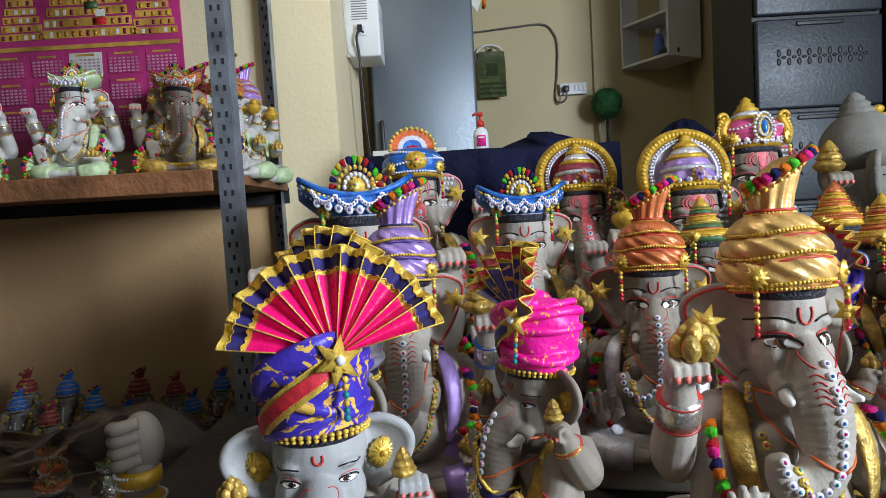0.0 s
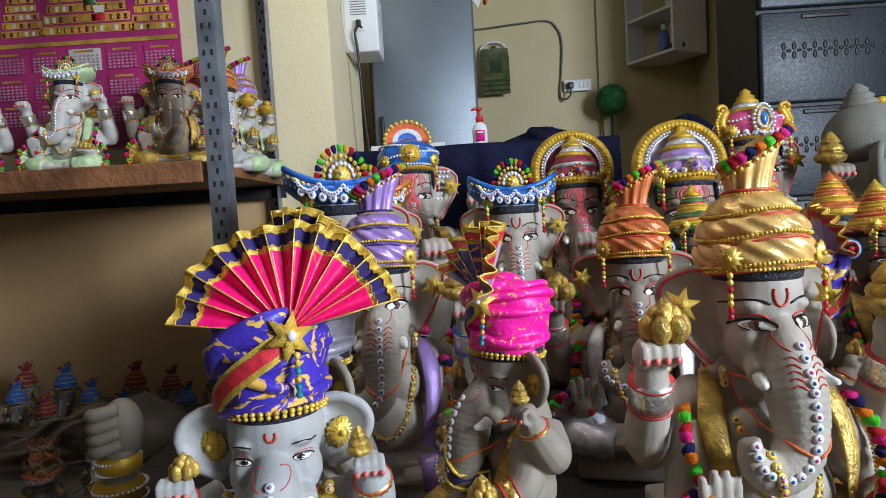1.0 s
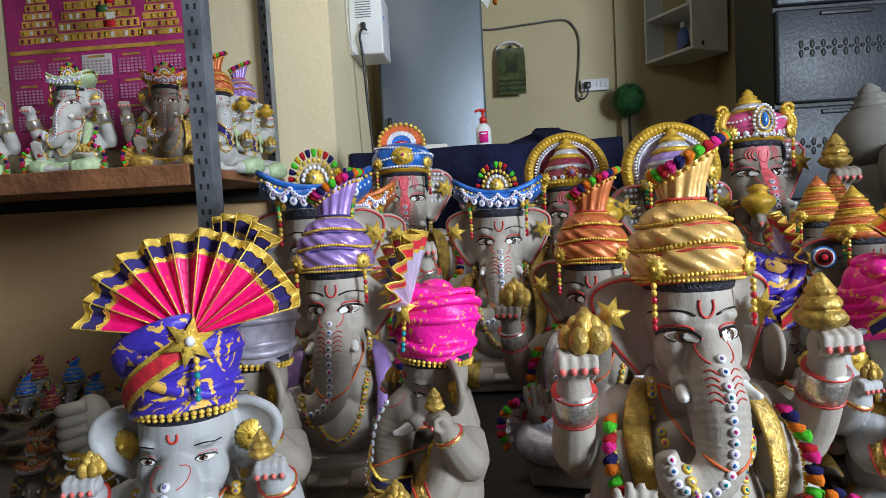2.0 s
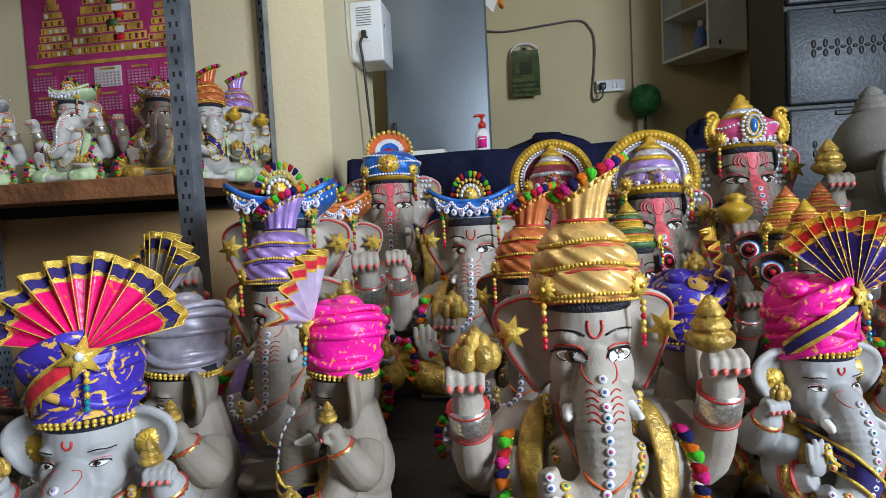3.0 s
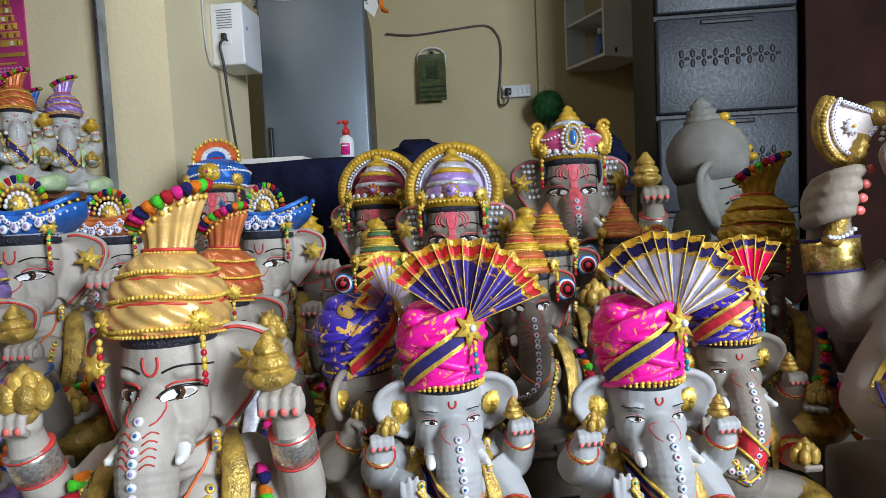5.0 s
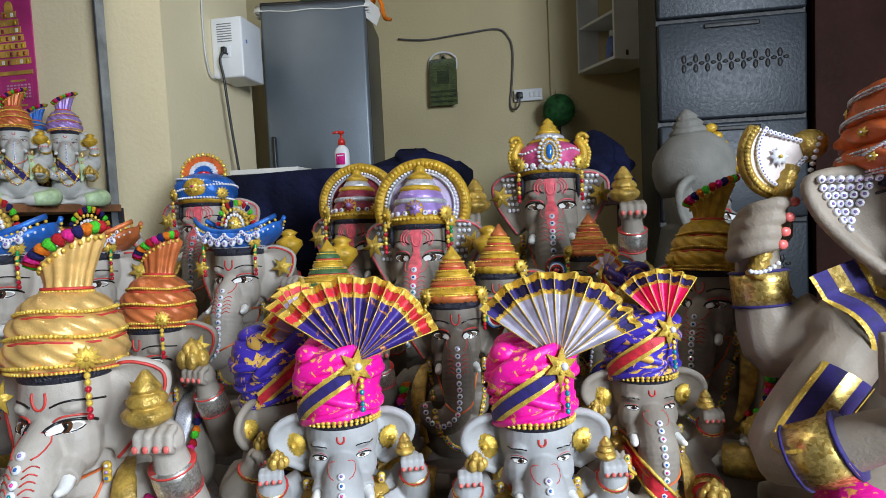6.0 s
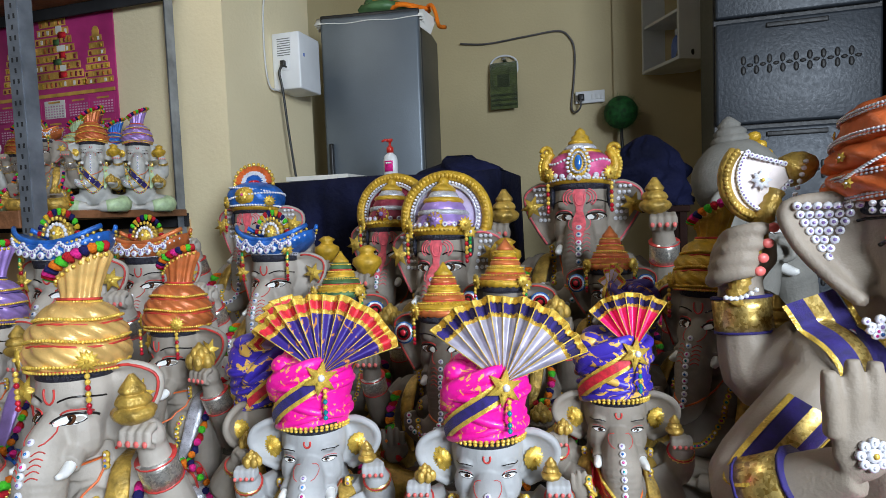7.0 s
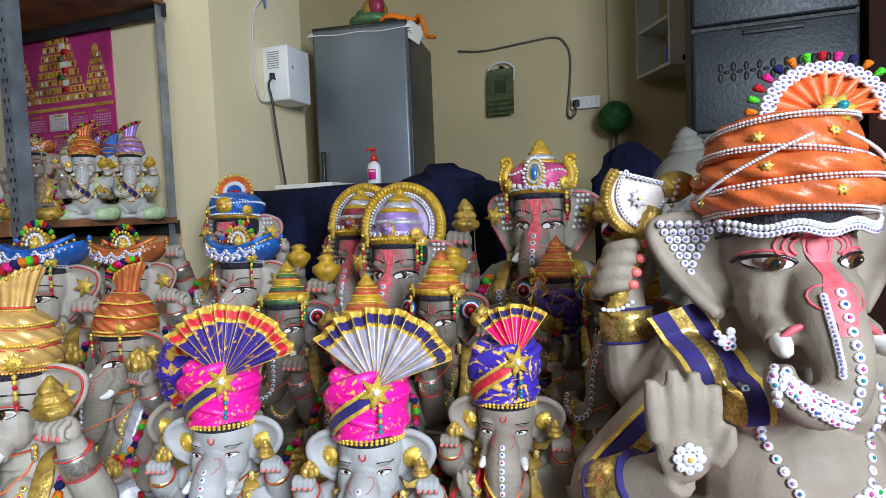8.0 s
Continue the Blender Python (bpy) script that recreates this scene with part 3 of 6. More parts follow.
def rosette(b, p, n, r, name, petals=8, heart="gem_white", notch=0.62):
    q = np.array(Vector(n).to_track_quat("Z", "Y").to_matrix())
    k = petals * 2
    th = np.linspace(0, 2 * np.pi, k, endpoint=False)
    rr = np.where(np.arange(k) % 2, notch, 1.0) * r
    rows = [np.stack([rr * f * np.cos(th), rr * f * np.sin(th), np.where(np.arange(k) % 2, 0.3, 1.0) * h * r], -1) @ q.T + p for f, h in ((1, -0.05), (1, 0.1), (0.35, 0.28))]
    b.grid(rows, name, close_v=True, caps=True)
    b.ball(np.asarray(p) + q @ np.array((0, 0, 0.28 * r)), 0.2 * r, heart, seg=8, rings=5)


def star(b, p, n, r, name, pts=6, roll=0.0, heart="gem_white"):
    q = np.array(Vector(n).to_track_quat("Z", "Y").to_matrix())
    k = pts * 2
    th = np.linspace(0, 2 * np.pi, k, endpoint=False) + roll
    rr = np.where(np.arange(k) % 2, 0.45, 1.0) * r
    rows = [np.stack([rr * f * np.cos(th), rr * f * np.sin(th), np.full(k, h * r)], -1) @ q.T + p for f, h in ((1, 0.0), (1, 0.06), (0.12, 0.34))]
    b.grid(rows, name, close_v=True, caps=True)
    b.ball(np.asarray(p) + q @ np.array((0, 0, 0.3 * r)), 0.2 * r, heart, seg=8, rings=5)


def drop_string(b, p, cols, r=0.06):
    p = np.asarray(p, float)
    for i, c in enumerate(cols):
        b.ball(p - (0, 0, i * r * 1.9), (r * 0.9, r * 0.9, r), c, seg=8, rings=6)


# hats, in head units; the brow band sits at z = 0.5

def hat_turban(b, col, trim="red_line", lean=-1, poms=True):
    b.lathe([(0.78, 0.36), (0.93, 0.46), (1.02, 0.62), (1.05, 0.78), (0.98, 0.95), (0.9, 1.0)], col, 150, flute=0.026, count=13, twist=19)
    b.lathe([(0.86, 0.96), (0.95, 1.04), (0.98, 1.17), (0.9, 1.34), (0.76, 1.44)], col, 150, flute=0.028, count=12, twist=19)
    b.lathe([(0.72, 1.4), (0.8, 1.48), (0.75, 1.62), (0.6, 1.76), (0.44, 1.84)], col, 150, flute=0.028, count=11, twist=19)
    for r, z, w in ((0.98, 0.47, 0.012), (0.98, 0.99, 0.04), (0.83, 1.43, 0.03)):
        for dz, nm in ((0.055, "gold_bright"), (-0.055, trim)):
            if nm == trim:
                b.tube(ring_pts(r, z + dz, 48, w, 0.03, 3), 0.024, nm, 6, closed=True)
            else:
                braid(b, ring_pts(r + 0.01, z + dz, 84, w, 0.03, 3), 0.05, nm)
    braid(b, ring_pts(0.98, 0.42, 84), 0.045, "gold_bright")
    # gathered crest, cut aslant, with a rim of tufts
    n, rows = 72, []
    th = np.linspace(0, 2 * np.pi, n, endpoint=False)
    top = 2.62 + 0.34 * np.cos(th) * -lean
    for f, r in ((0, 0.42), (0.08, 0.4), (0.35, 0.42), (0.7, 0.5), (0.95, 0.58), (1.0, 0.55)):
        rr = r * (1 + 0.07 * np.sin(11 * th))
        rows.append(np.stack([rr * np.cos(th) - lean * 0.12 * f + lean * -0.0, rr * 0.8 * np.sin(th), 1.8 + (top - 1.8) * f], -1))
    for f, h in ((0.8, 0.1), (0.4, 0.2), (0.05, 0.23)):
        rows.append(np.stack([0.55 * f * np.cos(th) - lean * 0.12, 0.44 * f * np.sin(th), top * 1.0 * f + 2.62 * (1 - f) + h], -1))
    b.grid(rows, col, close_v=True, caps=True)
    braid(b, ring_pts(0.45, 1.84, 44, sq=0.85), 0.045, "gold_bright")
    b.tube(ring_pts(0.45, 1.9, 40, sq=0.85), 0.03, trim, 6, closed=True)
    if poms:
        for i in range(13):
            a = math.pi + math.pi * (i + 0.5) / 13
            p = np.array((0.6 * math.cos(a) - lean * 0.12, 0.48 * math.sin(a), 2.62 + 0.34 * math.cos(a) * -lean))
            pom(b, p, (0.5 * math.cos(a), -0.7, 0.45), 0.125, POMS[(i * 2) % 5])
            b.ball(p + (0, 0.02, -0.1), 0.05, "gold_bright", seg=6, rings=4)


def fan(b, c, r, a0, a1, yaw, field, bands, pleats=11, ribs="gold_bright", depth=0.15, back="lilac_pale", bend=0.0):
    """A pleated cloth fan: rolling folds, banded border, cord along each fold."""
    m = np.array(Euler((radians(-8), 0, radians(yaw))).to_matrix())
    n = pleats * 6
    k6 = np.arange(n + 1)
    an = np.radians(np.linspace(a0, a1, n + 1) + 1.1 * np.sin(k6 * 0.38))
    zig = -depth * np.cos(k6 * math.pi / 3) * (1 + 0.25 * np.sin(k6 * 0.29)) + 0.05 * np.sin(k6 * 0.21)
    edges = [0.06, 0.76] + [x[0] for x in bands]
    names = [field] + [x[1] for x in bands]

    def at(k, i, off):
        rr = r * k * (1 + 0.012 * math.sin(i * 0.5))
        return m @ np.array((rr * math.cos(an[i]), zig[i] * k * (r * 0.55) + off - bend * abs(rr * math.cos(an[i])), rr * math.sin(an[i]) * 0.98)) + c

    prev = edges[0]
    for e, nm in zip([edges[1]] + edges[2:], names):
        P = np.array([[at(k, i, -0.02) for i in range(n + 1)] for k in np.linspace(prev, e, 4)])
        b.grid(P, nm)
        b.grid((P + (m @ np.array((0, 0.035, 0))))[:, ::-1], back if nm == field else nm)
        prev = e
    for i in range(0, n + 1, 6):
        b.tube([at(k, i, -0.035) for k in (0.06, 0.5, edges[-1])], [0.009, 0.012, 0.014], ribs, 6)
    b.tube([at(edges[-1], i, 0.0) for i in range(n + 1)], 0.02, "gold_bright", 6)
    # stitched zigzag cord along the border
    b.tube([at(edges[2] + (0.012 if i % 2 else -0.012), i, -0.04) for i in range(n + 1)], 0.012, "gold_bright", 5)
    b.tube([at(edges[-2] + (0.012 if i % 2 else -0.012), i, -0.04) for i in range(n + 1)], 0.012, "gold_bright", 5)


def hat_pagri(b, col, sash=("gold_bright", "velvet_navy"), fan_field="fan_pink", fan_bands=None, fan_yaw=0, side=1, fan_r=1.85, pleats=11, span=(12, 172), fan_bend=0.0):
    fan_bands = fan_bands or [(0.8, "gold_bright"), (0.93, "velvet_navy"), (1.0, "gold_bright")]
    # wound cloth: overlapping rolls
    prof = [(0.80, 0.34), (0.86, 0.42), (0.88, 0.6), (0.90, 0.8), (0.94, 1.05), (0.98, 1.3), (0.99, 1.55), (0.93, 1.75), (0.8, 1.92), (0.55, 2.04), (0.2, 2.1)]
    b.lathe(prof, col, 96, flute=0.03, count=4, twist=5)
    for i in range(6):
        z = 0.6 + i * 0.25
        r = np.interp(z, [p[1] for p in prof], [p[0] for p in prof])
        b.tube(ring_pts(r - 0.05, z, 64, 0.04 + 0.02 * (i % 3), side * (0.3, -0.16, 0.36, 0.08, 0.26, 0.18)[i], 2), 0.13 + 0.03 * math.sin(i * 2.2), col, 10, closed=True, flat=0.75, side=(0.1, 0.1, 1))
    b.tube(bez([(-0.95 * side, -0.2, 1.0), (-0.7 * side, -0.75, 1.5), (0.1 * side, -0.95, 1.85), (0.6 * side, -0.5, 2.0)], 14), [0.12, 0.24, 0.22, 0.1], col, 12, flat=0.7)
    b.ball((-0.35 * side, 0.1, 2.02), (0.46, 0.42, 0.24), col, seg=18)
    b.ball((-0.62 * side, -0.3, 1.84), (0.34, 0.4, 0.28), col, seg=18)
    braid(b, ring_pts(0.88, 0.4, 44), 0.06, "gold_bright")
    braid(b, ring_pts(0.87, 0.33, 44), 0.05, "gold_bright")
    # slanting sash across the front
    n = 16
    for w, lift, nm in ((0.21, 0.1, sash[0]), (0.11, 0.13, sash[1])):
        P = []
        for t in np.linspace(0, 1, n):
            a = math.radians(-90 - side * 75 + side * 100 * t)
            z = 0.45 + 1.15 * t
            r = np.interp(z, [p[1] for p in prof], [p[0] for p in prof]) + lift
            P.append([((r) * math.cos(a) - side * u * 0.25, r * math.sin(a), z + u) for u in (-w, -w * 0.5, 0, w * 0.5, w)])
        b.grid(P, nm)
    a = math.radians(-90 + side * 22)
    p = np.array((1.08 * math.cos(a), 1.08 * math.sin(a), 1.6))
    nrm = (math.cos(a), math.sin(a), 0.15)
    fan(b, p + (0, 0.12, 0.08), fan_r, span[0], span[1], fan_yaw, fan_field, fan_bands, pleats, bend=fan_bend)
    star(b, p + np.array(nrm) * 0.05, nrm, 0.44, "gold_bright", 6, 0.3)
    rosette(b, p + np.array(nrm) * 0.12, nrm, 0.2, "gold_bright", 6)
    q = p + np.array((0.12 * side, -0.04, -0.3))
    drop_string(b, q, ("gold_bright", "gold_bright", "gem_teal", "gold_bright", "gem_teal", "gem_teal"), 0.065)


def hat_boat(b, col, trim="gold_bright"):
    rows = []
    for x in np.linspace(-1.45, 1.45, 25):
        f = abs(x) / 1.45
        up = 0.42 * f ** 2.2
        w = 0.95 * (1 - f ** 2.6) ** 0.5 + 0.05
        rows.append([(x, w * math.sin(a) * (1 if a else 1), 0.95 + up + (0.44 * (1 - 0.6 * f)) * -math.cos(a)) for a in np.linspace(-2.2, 2.2, 14)])
    b.grid(rows, col, close_v=True, caps=True)
    b.lathe([(0.8, 0.36), (0.86, 0.45), (0.88, 0.62), (0.8, 0.75)], "silver", 40, flute=0.02, count=20)
    for y in (-1, 1):
        rim = [(x, y * (0.97 * (1 - (abs(x) / 1.5) ** 2.6) ** 0.5 * 0.82 + 0.04), 1.16 + 0.45 * (abs(x) / 1.45) ** 2.2) for x in np.linspace(-1.42, 1.42, 25)]
        b.tube(rim, 0.07, col, 8)
        braid(b, [(x, yy * 1.08, z - 0.12) for x, yy, z in rim], 0.055, "gold_bright")
        braid(b, [(x * 0.95, yy * 1.12, z - 0.3) for x, yy, z in rim], 0.05, "gem_white")
    for i in range(9):
        x = -1.0 + 0.25 * i
        gem(b, np.array((x, -0.98 * (1 - (abs(x) / 1.5) ** 2.6) ** 0.5, 0.84 + 0.2 * x * x)), (0, -1, 0), 0.1)
    for x0 in (-0.85, -0.28, 0.28, 0.85):
        for t in np.linspace(-1, 1, 9):
            x = x0 + 0.27 * t
            gem(b, np.array((x, -1.0 * (1 - (abs(x) / 1.5) ** 2.6) ** 0.5 - 0.02, 0.92 + 0.16 * t * t + 0.16 * x * x)), (0, -1, -0.1), 0.055, "gem_white", "gem_violet")
    # crest with a half ring of tufts
    b.ball((0, -0.1, 1.4), (0.42, 0.3, 0.36), "gold", seg=14)
    for k, (r, nm) in enumerate(((0.3, "gem_white"), (0.45, "gold_bright"))):
        for a in np.linspace(0.1, 3.04, 9 + 2 * k):
            b.ball((r * math.cos(a), -0.36, 1.36 + r * math.sin(a)), 0.06, nm, seg=6, rings=4)
    rosette(b, np.array((0, -0.42, 1.42)), (0, -1, 0.1), 0.22, "gold_bright", 7)
    for i, a in enumerate(np.linspace(0.05, 3.09, 13)):
        pom(b, (0.5 * math.cos(a), -0.25, 1.4 + 0.5 * math.sin(a)), (math.cos(a), -0.1, math.sin(a)), 0.085, ("pom_red", "pom_yellow", "pom_green", "pom_navy")[i % 4])
    for s in (-1, 1):
        rosette(b, np.array((s * 0.85, -0.62, 0.9)), (s * 0.5, -1, 0), 0.2, "gold_bright", 8)
        drop_string(b, (s * 0.9, -0.72, 0.72), ("gem_green", "gold_bright", "gem_green", "gold_bright", "gem_green"), 0.055)
    for vv in b.v:
        if vv[:, 2].mean() > 0.62:
            vv[:, 2] = 0.42 + (vv[:, 2] - 0.7) * 1.2


def hat_arch(b, field="lilac_pale", dome="lilac"):
    n = 40
    an = np.linspace(-0.35, math.pi + 0.35, n)
    c = np.array((0, 0.25, 0.95))
    R = 1.28
    arc = [c + (R * math.cos(a), 0, R * math.sin(a) * 0.98) for a in an]
    b.tube(arc, 0.17, "mustard", 10)
    for p in arc:
        b.ball(p + (0, -0.13, 0), (0.1, 0.07, 0.1), "mustard", seg=7, rings=5)
    b.tube([c + (0.98 * math.cos(a), -0.1, 0.98 * math.sin(a)) for a in an], 0.045, "silver", 6)
    braid(b, [c + (1.06 * math.cos(a), -0.14, 1.06 * math.sin(a)) for a in an], 0.055, "gem_white")
    ks = np.linspace(0.02, 1.15, 5)
    b.grid([[c + (k * math.cos(a), -0.02 - 0.02 * (1 - k), k * math.sin(a)) for a in an] for k in ks], field)
    b.grid([[c + (k * math.cos(a), 0.1, k * math.sin(a)) for a in an[::-1]] for k in ks], "mustard")
    tiers = [(0.84, 0.36), (0.9, 0.5), (0.86, 0.62)]
    b.lathe(tiers, "mustard", 40, flute=0.03, count=20)
    braid(b, ring_pts(0.9, 0.5, 46), 0.06, "gold_bright")
    b.lathe([(0.8, 0.6), (0.82, 0.72), (0.75, 0.9), (0.72, 0.98)], dome, 36, flute=0.015, count=9, twist=3)
    b.lathe([(0.74, 0.95), (0.78, 1.02), (0.74, 1.1)], "silver", 36, flute=0.03, count=18)
    b.lathe([(0.68, 1.08), (0.66, 1.2), (0.56, 1.36)], dome, 36, flute=0.015, count=9, twist=3)
    b.lathe([(0.58, 1.33), (0.6, 1.4), (0.54, 1.48)], "mustard", 36, flute=0.03, count=14)
    b.lathe([(0.5, 1.46), (0.44, 1.58), (0.34, 1.7)], "silver", 30, flute=0.03, count=14)
    b.lathe([(0.36, 1.68), (0.38, 1.76), (0.28, 1.84), (0.14, 1.95), (0.17, 2.02), (0.04, 2.14)], "mustard", 24)
    b.ball((0, -0.86, 0.78), (0.24, 0.09, 0.24), "mustard")
    rosette(b, np.array((0, -0.92, 0.8)), (0, -1, 0.1), 0.24, dome, 9, "gold_bright")
    b.ball((0, -0.98, 0.8), 0.08, "gem_violet", seg=8, rings=6)
    for i in range(7):
        a = -math.pi / 2 + (i - 3) * 0.33
        gem(b, np.array((0.86 * math.cos(a), 0.86 * math.sin(a), 0.66)), (math.cos(a), math.sin(a), 0.1), 0.08)
    for s in (-1, 1):
        rosette(b, np.array((s * 0.92, -0.45, 0.45)), (s * 0.6, -1, 0), 0.22, "gold_bright", 8)
        drop_string(b, (s * 0.95, -0.55, 0.25), ("gem_green", "gem_green", "gold_bright", "gem_green", "gem_red"), 0.06)


def hat_cone(b, col="mustard", band="copper"):
    b.lathe([(0.8, 0.38), (0.92, 0.46), (0.94, 0.56), (0.88, 0.66)], band, 48, flute=0.05, count=22)
    z, r = 0.62, 0.86
    for k in range(4):
        b.lathe([(r, z), (r + 0.05, z + 0.08), (r * 0.94, z + 0.2), (r * 0.8, z + 0.29)], (col, band)[k % 2], 44, flute=0.02, count=16, twist=4)
        b.tube(ring_pts(r + 0.02, z + 0.01, 40), 0.035, "red_line" if k % 2 else "gold_bright", 6, closed=True)
        braid(b, ring_pts(r * 0.98, z + 0.22, 46), 0.035, "gold_bright")
        z += 0.27
        r *= 0.76
    b.lathe([(r, z), (r * 1.1, z + 0.07), (r * 0.7, z + 0.2), (r * 0.3, z + 0.36), (0.03, z + 0.46)], col, 24)
    for s in (-1, 1):
        rosette(b, np.array((s * 0.9, -0.5, 0.5)), (s * 0.7, -1, 0), 0.22, "gold_bright", 8)
        ear_disc(b, np.array((s * 1.3, -0.12, -0.1)), (s * 0.3, -1, 0), 0.36)
        drop_string(b, (s * 0.93, -0.58, 0.3), ("gold_bright", "gem_green", "gold_bright", "gem_green", "gem_green"), 0.06)


def ear_disc(b, p, n, r):
    for k, (f, nm) in enumerate(((1.0, "gem_blue"), (0.86, "gem_white"), (0.7, "pom_red"), (0.5, "black_paint"), (0.28, "gem_red"))):
        q = np.array(Vector(n).to_track_quat("Z", "Y").to_matrix())
        th = np.linspace(0, 2 * np.pi, 20, endpoint=False)
        b.grid([np.stack([r * f * g * np.cos(th), r * f * g * np.sin(th), np.full(20, 0.03 + 0.025 * k + h)], -1) @ q.T + p for g, h in ((1, -0.05), (1, 0), (0.1, 0.005))], nm, close_v=True, caps=True)


def hat_plain(b):
    """Unpainted crown: a smooth swelling mass with small tiers on top."""
    c = "clay_raw"
    b.lathe([(0.82, 0.1), (0.95, 0.4), (1.0, 0.75), (0.95, 1.05), (0.8, 1.3), (0.6, 1.5), (0.42, 1.62)], c, 48)
    b.lathe([(0.42, 1.58), (0.46, 1.66), (0.38, 1.76), (0.34, 1.78), (0.37, 1.86), (0.28, 1.95), (0.24, 1.97), (0.26, 2.04), (0.12, 2.18), (0.04, 2.24)], c, 30, flute=0.03, count=12)
    for s in (-1, 1):
        for k in range(6):
            b.ball((s * 0.12, -1.0 + 0.1 * k, 0.55 + 0.22 * k), (0.2 - 0.02 * k, 0.16, 0.12), "mustard", seg=10)
    b.ball((0.3, -0.85, 0.72), (0.3, 0.14, 0.3), "pink_paint", seg=12)
    for k in range(12):
        b.ball((0.3 + 0.3 * math.cos(k * 0.5236), -0.93, 0.72 + 0.3 * math.sin(k * 0.5236)), 0.05, "gem_white", seg=6, rings=4)


def hat_crown(b):
    """Pink jewelled crown with gold scrolls and a tiered finial."""
    b.lathe([(0.82, 0.36), (0.92, 0.44), (0.92, 0.54)], "mustard", 40, flute=0.03, count=20)
    braid(b, ring_pts(0.93, 0.5, 50), 0.05, "gem_white")
    b.lathe([(0.86, 0.5), (0.95, 0.75), (0.98, 0.98), (0.88, 1.16), (0.66, 1.3)], "pink_paint", 40)
    braid(b, ring_pts(0.98, 1.0, 54, 0.04, 0, 6), 0.05, "gem_white")
    b.lathe([(0.6, 1.26), (0.64, 1.34), (0.55, 1.42)], "mustard", 30, flute=0.04, count=12)
    b.lathe([(0.46, 1.4), (0.48, 1.5), (0.36, 1.6)], "silver", 30, flute=0.05, count=12)
    b.lathe([(0.34, 1.58), (0.36, 1.68), (0.24, 1.78), (0.26, 1.84), (0.14, 1.94), (0.16, 2.0), (0.03, 2.12)], "mustard", 24, flute=0.03, count=10)
    for s in (-1, 1):
        sc = [(s * (0.92 + 0.16 * f * math.sin(f * 4)), -0.4, 0.5 + 0.85 * f) for f in np.linspace(0, 1, 10)]
        b.tube(sc, [0.12, 0.15, 0.14, 0.12], "mustard", 8)
        b.tube([(s * (0.95 + 0.14 * math.cos(a)), -0.42, 1.36 + 0.14 * math.sin(a)) for a in np.linspace(0, 6.0, 12)], 0.07, "mustard", 7)
        for q in sc[1:]:
            b.ball(np.array(q) + (s * 0.14, -0.02, 0), 0.07, "gold_bright", seg=6, rings=5)
    q = []
    for a in np.linspace(0, 2 * math.pi, 22, endpoint=False):
        q.append((0.3 * math.cos(a) * (1 - 0.15 * math.sin(a)), -0.99, 0.93 + 0.44 * math.sin(a)))
    b.ball((0, -0.9, 0.93), (0.34, 0.12, 0.48), "mustard", seg=14)
    braid(b, q, 0.06, "gem_white")
    braid(b, [(x * 0.65, y - 0.04, 0.93 + (z - 0.93) * 0.65) for x, y, z in q], 0.05, "silver")
    b.ball((0, -1.0, 0.93), (0.11, 0.08, 0.22), "gem_blue", seg=10)
    for i in range(11):
        a = -math.pi / 2 + (i - 5) * 0.26
        gem(b, np.array((0.94 * math.cos(a), 0.94 * math.sin(a), 0.5 + 0.04 * abs(i - 5))), (math.cos(a), math.sin(a), 0), 0.085, "gem_white", "gem_white")


def hat_round(b):
    """Blue round turban with gold bead bands and a small fan crest."""
    b.lathe([(0.8, 0.36), (0.95, 0.5), (1.05, 0.74), (1.03, 1.0), (0.88, 1.22), (0.6, 1.38), (0.2, 1.45)], "blue_paint", 60, flute=0.025, count=9, twist=5)
    b.lathe([(0.84, 0.34), (0.93, 0.42), (0.93, 0.5)], "mustard", 40)
    for z, r, t in ((0.5, 0.98, 0.0), (0.85, 1.06, 0.15), (1.12, 0.97, -0.12)):
        braid(b, ring_pts(r, z, 60, 0, t), 0.055, "gem_white")
    b.ball((0, -0.92, 0.85), (0.42, 0.18, 0.34), "mustard", seg=12)
    rosette(b, np.array((0, -1.1, 0.85)), (0, -1, 0.1), 0.26, "gold_bright", 8, "gem_pink")
    for k, (r0, r1, nm) in enumerate(((0.05, 0.35, "blue_paint"), (0.33, 0.52, "gem_white"), (0.5, 0.75, "orange_paint"))):
        an = np.linspace(-0.1, math.pi + 0.1, 23)
        P = [[(r * math.cos(a), -0.2 - (0.05 if i % 2 else -0.05), 1.45 + r * math.sin(a) * 0.85) for i, a in enumerate(an)] for r in (r0, r1)]
        b.grid(P, nm)
        b.grid([[(x, y + 0.08, z) for x, y, z in row[::-1]] for row in P], nm)
    for a in np.linspace(-0.1, math.pi + 0.1, 15):
        b.ball((0.78 * math.cos(a), -0.2, 1.45 + 0.68 * math.sin(a)), 0.08, "gold_bright", seg=6, rings=5)
    b.lathe([(0.36, 1.36), (0.3, 1.5), (0.2, 1.55)], "gem_red", 20)


